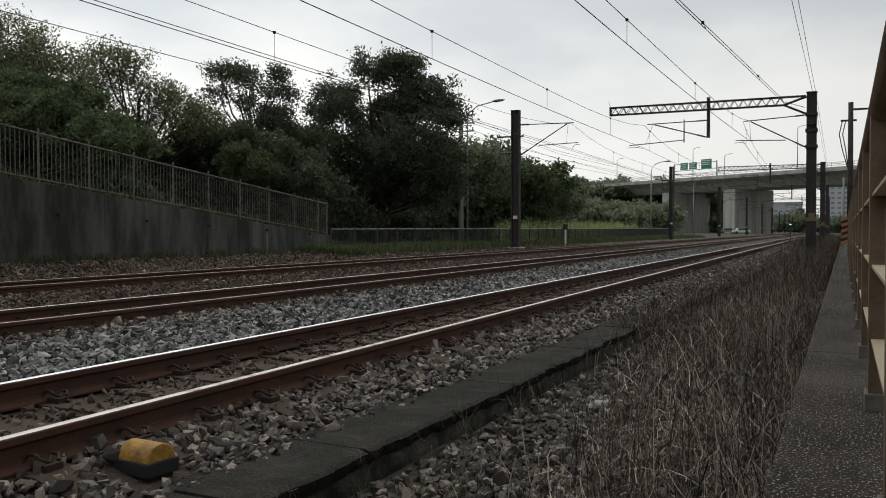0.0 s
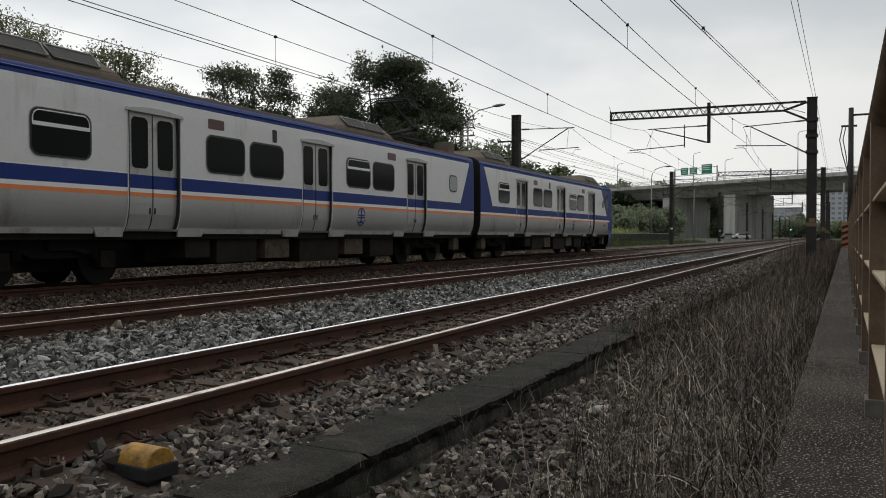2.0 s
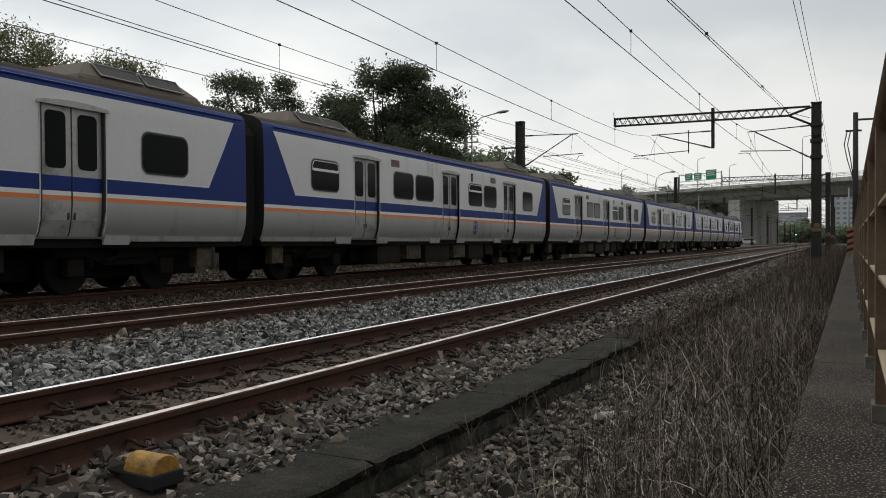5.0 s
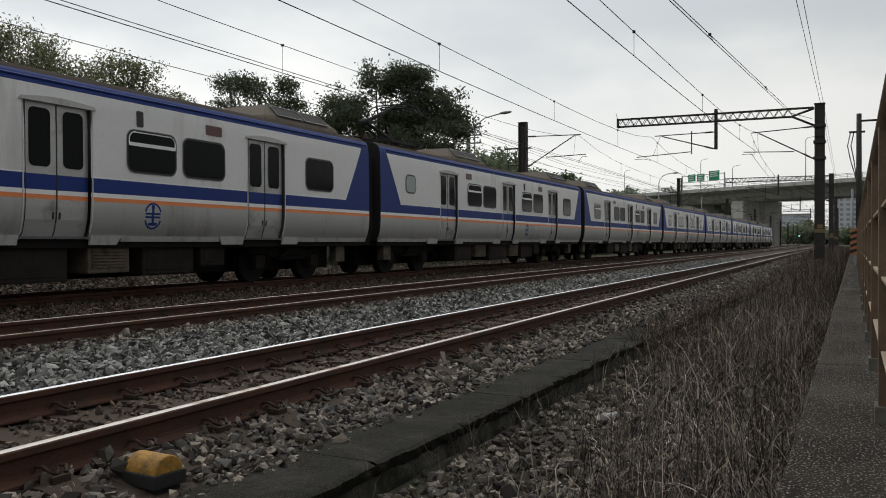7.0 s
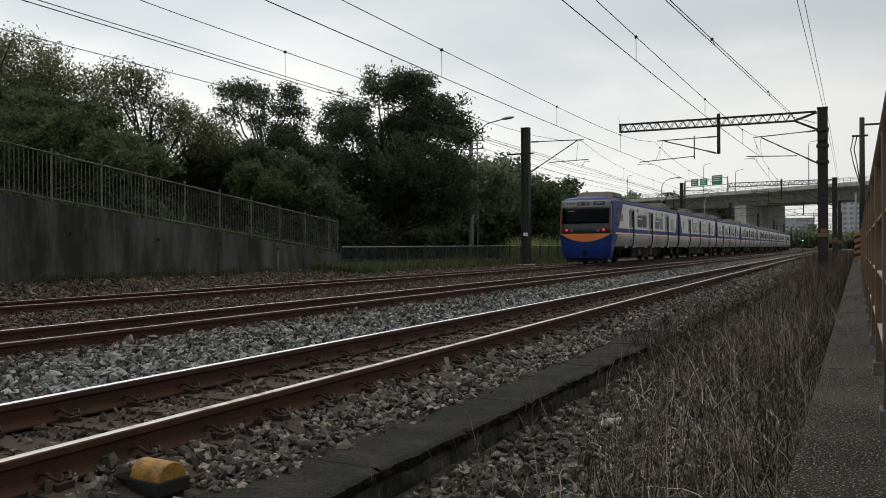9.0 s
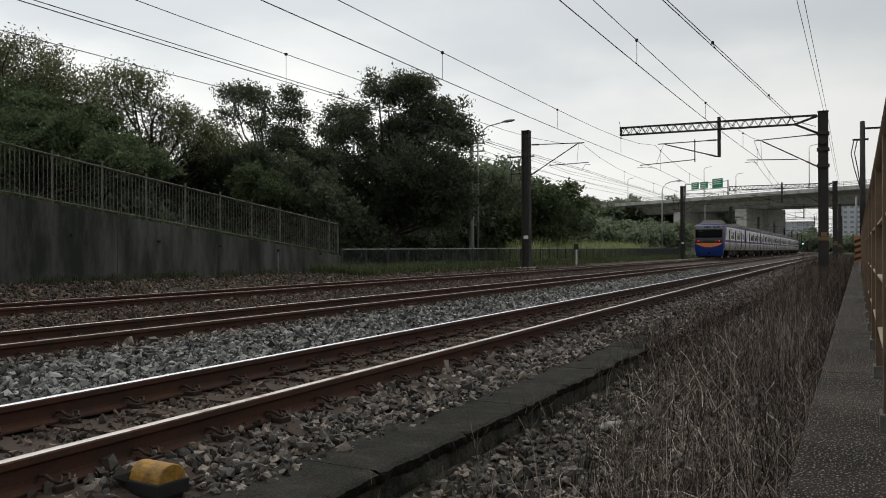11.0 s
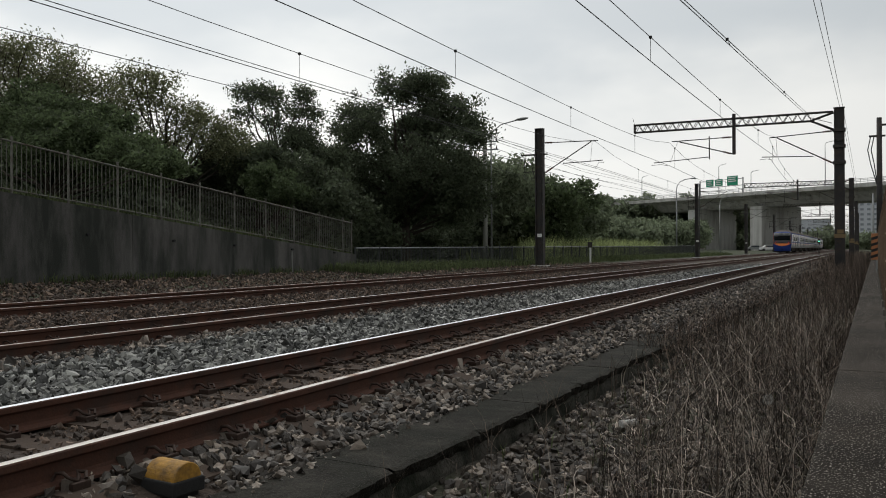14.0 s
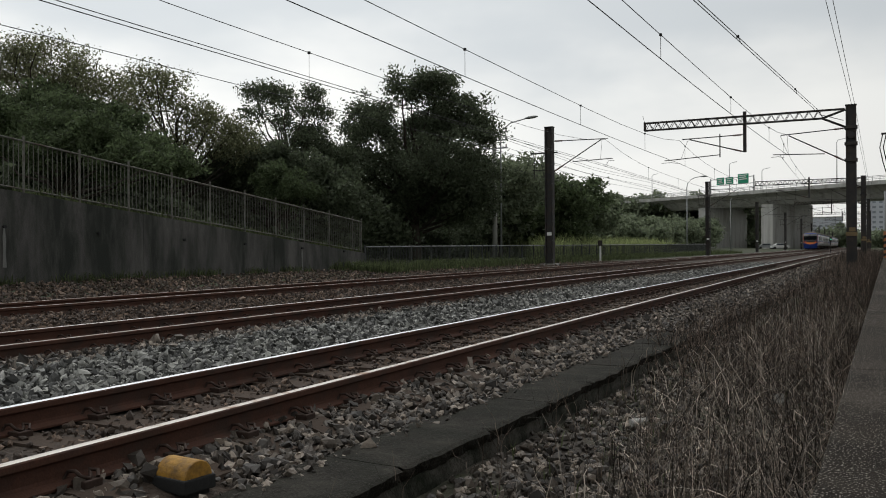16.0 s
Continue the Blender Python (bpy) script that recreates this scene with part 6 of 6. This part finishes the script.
def leaf_cloud(centres, radii, per, size, spread, flat=0.7):
    """Leaves in small clumps near the surface of uneven masses."""
    pts = []
    for c, r, k in zip(centres, radii, per):
        # one inner mass and several boughs round it
        knots = [(np.zeros(3), 0.9 * r, int(k * 0.7))]
        for _ in range(8):
            d = rng.normal(size=3)
            d /= np.linalg.norm(d)
            d[2] = d[2] if d[2] > -0.4 else -0.5 * d[2]
            knots.append((d * r * rng.uniform(0.8, 1.3) * np.array([1.05, 1.05, flat + 0.2]), r * rng.uniform(0.18, 0.42), max(2, int(k * 0.09))))
        for off, rk, m in knots:
            d = rng.normal(size=(m, 3))
            d /= np.linalg.norm(d, axis=1, keepdims=True)
            rad = rk * (0.3 + 0.75 * rng.uniform(size=(m, 1)) ** 0.6) * (1 + 0.15 * rng.normal(size=(m, 1)))
            pts.append(np.array(c) + off + d * rad * np.array([1.05, 1.05, flat + 0.2]))
    cl = np.concatenate(pts)
    n_leaf = 16
    p = np.repeat(cl, n_leaf, 0) + rng.normal(0, spread, (len(cl) * n_leaf, 3)) * np.array([1, 1, 0.75])
    n = len(p)
    m = random_turns(n)
    u, w = m[:, :, 0], m[:, :, 1]
    s = rng.uniform(size[0], size[1], (n, 1))
    v = np.stack([p - u * s, p + w * s * 0.45, p + u * s, p - w * s * 0.45], 1)
    f = np.arange(n * 4).reshape(n, 4)
    return v.reshape(-1, 3), f


def limb(bm, a, b, r0, r1, rr, n=6, segs=4):
    a, b = Vector(a), Vector(b)
    pts = [a.lerp(b, i / segs) + (Vector((rr.uniform(-1, 1), rr.uniform(-1, 1), rr.uniform(-.5, .5))) * (b - a).length * 0.06 if 0 < i < segs else Vector()) for i in range(segs + 1)]
    for i in range(segs):
        add_tube(bm, pts[i], pts[i + 1], lerp(r0, r1, i / segs), n, lerp(r0, r1, (i + 1) / segs))


def tree(name, label, depth, blobs, base_z, leaf, clumps, size, spread, trunk, seed, group="", category="tree"):
    """blobs: (x, z, r) masses of the crown at that distance along the line."""
    rr = random.Random(seed)
    cx = sum(b[0] * b[2] for b in blobs) / sum(b[2] for b in blobs)
    r = root(name, pose(cx, depth, base_z), label, category, group)
    cs, rad, per = [], [], []
    for bx, bz, br in blobs:
        for k in range(2):
            oy = rr.uniform(-1, 1) * br * 1.1 + (br * 0.9 if k else -br * 0.3)
            cs.append((bx - cx + rr.uniform(-.2, .2) * br, oy, bz - base_z - (br * 0.15 if k else 0)))
            rad.append(br * rr.uniform(0.85, 1.1))
            per.append(int(clumps * br * br) + 6)
    b = bmesh.new()
    top = max(z for _, _, z in cs) * 0.8
    limb(b, (0, 0, -0.4), (rr.uniform(-.4, .4), rr.uniform(-.3, .3), top * 0.55), trunk, trunk * 0.55, rr, 9)
    limb(b, (0, 0, top * 0.5), (rr.uniform(-.6, .6), rr.uniform(-.4, .4), top), trunk * 0.55, 0.04, rr, 7)
    near = depth < 60
    if near:
        part("trunk", b, M_BARK, r)
    for (x, y, z) in cs:
        if near:
            b = bmesh.new()
        limb(b, (x * 0.12, y * 0.12, max(0.3, min(z * 0.55, top * 0.7))), (x, y, z), trunk * 0.32, 0.02, rr, 5)
        if near:
            part("limb", b, M_BARK, r)
    if not near:
        part("trunk", b, M_BARK, r)
    v, f = leaf_cloud(cs, rad, per, size, spread)
    raw_mesh("crown", v, f, leaf, parent=r, kind="stuff")
    return r


BIG = [(-25.2, 10.6, 1.05), (-23.5, 10.8, 1.15), (-22.2, 9.5, 1.1), (-20.8, 8.3, 0.9), (-20.1, 7.4, 0.6), (-27.9, 9.4, 0.95), (-29.3, 8.3, 0.9), (-26.9, 8.4, 1.5), (-23.9, 8.3, 1.9),
       (-29.4, 6.5, 1.5), (-27.1, 5.8, 1.9), (-23.9, 5.3, 2.3), (-21.4, 5.6, 1.6), (-20.9, 3.9, 1.3), (-25.9, 3.6, 1.6), (-22.6, 3.4, 1.5), (-29.4, 4.3, 1.2)]
TWO = [(-32.5, 10.2, 0.75), (-30.9, 10.0, 0.7), (-29.9, 9.2, 0.65), (-28.0, 9.7, 0.6), (-27.7, 8.6, 0.5), (-31.9, 8.8, 0.75), (-29.9, 7.6, 1.1), (-28.4, 7.0, 0.87), (-32.8, 6.5, 1.3), (-30.7, 5.4, 1.45), (-27.0, 5.9, 1.2), (-28.6, 5.0, 1.4)]
OLIVE = [(-35.0, 10.3, 0.8), (-33.4, 9.9, 0.7), (-36.6, 9.8, 0.8), (-34.2, 8.9, 1.05), (-36.2, 8.4, 0.95), (-32.2, 8.4, 0.6), (-31.1, 7.7, 0.86), (-30.0, 6.8, 0.98), (-32.6, 7.0, 1.2), (-34.6, 6.5, 1.2), (-28.7, 6.0, 1.0), (-29.5, 7.1, 0.8)]
LEFT = [(-36.2, 11.0, 0.7), (-34.9, 10.1, 0.65), (-33.4, 9.4, 0.65), (-36.0, 9.6, 0.85), (-34.5, 8.8, 0.85), (-32.7, 8.5, 0.65), (-37.4, 9.5, 1.0), (-38.6, 11.0, 0.9), (-39.4, 9.8, 1.2), (-38.2, 8.4, 1.2), (-40.6, 11.2, 1.1), (-40.8, 8.4, 1.4), (-42.0, 9.8, 1.4)]
MASS = [(-33.6, 7.5, 0.9), (-31.5, 7.1, 0.9), (-29.4, 6.6, 0.7), (-33.3, 6.0, 0.85), (-30.8, 5.6, 0.95), (-28.1, 4.9, 0.85), (-29.1, 4.2, 0.8), (-32.2, 4.5, 0.9), (-34.4, 4.5, 0.9), (-35.8, 6.5, 1.0), (-37.2, 7.5, 1.1), (-37.0, 5.4, 1.2), (-35.2, 7.8, 0.9), (-38.8, 6.5, 1.3), (-38.6, 4.4, 1.2)]
UNDER = [(-30.9, 5.4, 1.2), (-29.0, 4.4, 1.2), (-31.7, 4.2, 1.1), (-27.6, 3.7, 1.1), (-33.6, 4.8, 1.1), (-24.5, 3.9, 1.2), (-23.5, 3.1, 1.1), (-25.2, 2.5, 1.0), (-29.8, 3.0, 1.0), (-26.8, 5.2, 1.1)]
BUSH = [(-25.0, 4.4, 0.8), (-24.0, 3.7, 0.65), (-25.7, 3.7, 0.6), (-24.9, 3.2, 0.7)]
RIGHT = [(-33.8, 8.0, 1.5), (-31.9, 8.2, 1.6), (-29.7, 7.2, 1.6), (-27.5, 6.2, 1.6), (-25.3, 5.2, 1.4), (-32.6, 5.1, 2.7), (-29.4, 4.4, 2.4), (-26.8, 4.2, 2.1), (-24.4, 4.0, 1.3), (-34.5, 4.5, 2.4), (-37, 6.5, 2.4)]
tree("dark_tree", "large dark broadleaf tree with a ragged crown", 46, BIG, 0.2, M_LEAF_DARK, 62, (0.06, 0.14), 0.24, 0.38, 1)
tree("dark_tree", "dark broadleaf tree with an open upper crown", 40, TWO, 0.3, M_LEAF_DARK, 58, (0.05, 0.12), 0.22, 0.24, 2)
tree("olive_tree", "airy olive-green tree with a thin crown", 34, OLIVE, 0.6, M_LEAF_OLIVE, 38, (0.05, 0.11), 0.28, 0.22, 3)
tree("olive_tree", "airy grey-green tree above the ramp", 29, LEFT, 0.9, M_LEAF_OLIVE, 46, (0.05, 0.10), 0.26, 0.2, 4)
tree("green_tree", "dense green tree leaning over the ramp fence", 27, MASS, 1.1, M_LEAF_MID, 120, (0.07, 0.14), 0.17, 0.2, 5)
OVER = [(-31.3, 6.2, 1.0), (-29.0, 5.7, 1.0), (-26.5, 5.1, 0.95), (-24.4, 4.5, 0.75), (-22.6, 4.0, 0.55), (-28.0, 4.6, 0.95), (-30.5, 4.7, 1.0), (-25.5, 4.0, 0.75), (-32.8, 5.4, 1.0)]
tree("green_tree", "green tree with layered boughs above the ramp fence", 23, OVER, 1.3, M_LEAF_MID, 110, (0.06, 0.12), 0.17, 0.16, 9)
tree("green_tree", "dense dark undergrowth tree behind the fence", 36, UNDER, 0.3, M_LEAF_DARK, 80, (0.08, 0.16), 0.2, 0.2, 6)
tree("shrub", "bright green shrub behind the ramp fence", 33, BUSH, 0.3, M_LEAF_MID, 120, (0.05, 0.10), 0.12, 0.12, 7, category="shrub")
# from here on the distant crowns take the leaf colour paled for haze
tree("green_tree", "green roadside trees descending to the viaduct", 85, RIGHT, 0.3, M_LEAF_HAZED, 20, (0.16, 0.32), 0.36, 0.3, 8)
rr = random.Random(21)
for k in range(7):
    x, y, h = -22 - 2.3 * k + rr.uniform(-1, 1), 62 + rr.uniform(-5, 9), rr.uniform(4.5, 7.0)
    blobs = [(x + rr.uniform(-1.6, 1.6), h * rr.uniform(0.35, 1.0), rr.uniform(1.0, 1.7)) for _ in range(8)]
    tree("green_tree", "leafy green tree behind the reeds", y, blobs, 0.2, M_LEAF_HAZED if k % 2 else M_LEAF_MID, 20, (0.13, 0.27), 0.32, 0.2, 30 + k, "trees behind the fence")
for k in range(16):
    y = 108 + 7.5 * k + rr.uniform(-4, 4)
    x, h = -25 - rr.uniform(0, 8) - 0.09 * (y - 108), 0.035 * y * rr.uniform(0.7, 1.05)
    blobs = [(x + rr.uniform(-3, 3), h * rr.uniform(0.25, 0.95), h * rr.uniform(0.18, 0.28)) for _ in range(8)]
    tree("green_tree", "distant green tree before the viaduct, leaves paled for haze", y, blobs, 0.2, M_LEAF_HAZED, 7, (0.28, 0.55), 0.6, 0.25, 60 + k, "trees before the viaduct")
# woods that close the view behind the trees
cs, rad, per = [], [], []
for k in range(150):
    y = rr.uniform(30, 95)
    x = -38 - rr.uniform(0, 25) if y < 50 else -30 - rr.uniform(0, 40)
    cs.append((x, y, rr.uniform(0.8, 5.6)))
    rad.append(rr.uniform(1.6, 2.8))
    per.append(26)
v, f = leaf_cloud(cs, rad, per, (0.3, 0.6), 0.6)
raw_mesh("woodland", v, f, M_LEAF_DARK, "dark woodland behind the roadside trees", "woods")
# the two farthest woods carry haze in their leaf colour
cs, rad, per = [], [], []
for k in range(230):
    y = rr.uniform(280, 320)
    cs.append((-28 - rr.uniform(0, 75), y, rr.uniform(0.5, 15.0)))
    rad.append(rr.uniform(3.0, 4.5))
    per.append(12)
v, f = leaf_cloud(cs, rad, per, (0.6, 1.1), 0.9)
raw_mesh("woodland", v, f, M_LEAF_HAZED, "distant green woodland beyond the viaduct", "woods")
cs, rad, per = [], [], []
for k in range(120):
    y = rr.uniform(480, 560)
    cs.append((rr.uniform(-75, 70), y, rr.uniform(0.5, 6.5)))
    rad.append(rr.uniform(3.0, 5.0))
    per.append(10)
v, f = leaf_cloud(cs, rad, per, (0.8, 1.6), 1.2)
raw_mesh("woodland", v, f, M_LEAF_HAZED, "far trees at the end of the line, leaves paled for haze", "woods")
cs, rad, per = [], [], []
for k in range(110):
    y = rr.uniform(20, 60)
    x = (-27.5 if y < 32 else -24.5) - rr.uniform(0, 9)
    cs.append((x, y, (ramp_z(y) if y < 29 else 0.3) + rr.uniform(0.2, 1.5)))
    rad.append(rr.uniform(0.7, 1.2))
    per.append(34)
v, f = leaf_cloud(cs, rad, per, (0.11, 0.22), 0.24)
raw_mesh("undergrowth", v, f, M_LEAF_DARK, "dark undergrowth below the roadside trees", "undergrowth")


def motions():
    """The train runs away along the far track at an even speed."""
    for i, (car, turn) in enumerate(ORDER):
        rows = []
        for t in range(17):
            y = 2.06 + 22.07 * t - CAR * (i + 0.5)
            rows.append((t, track_station(TRACKS[2], y) @ pose(0, 0, 0, 0, 0, turn)))
        walk(car, rows)


motions()
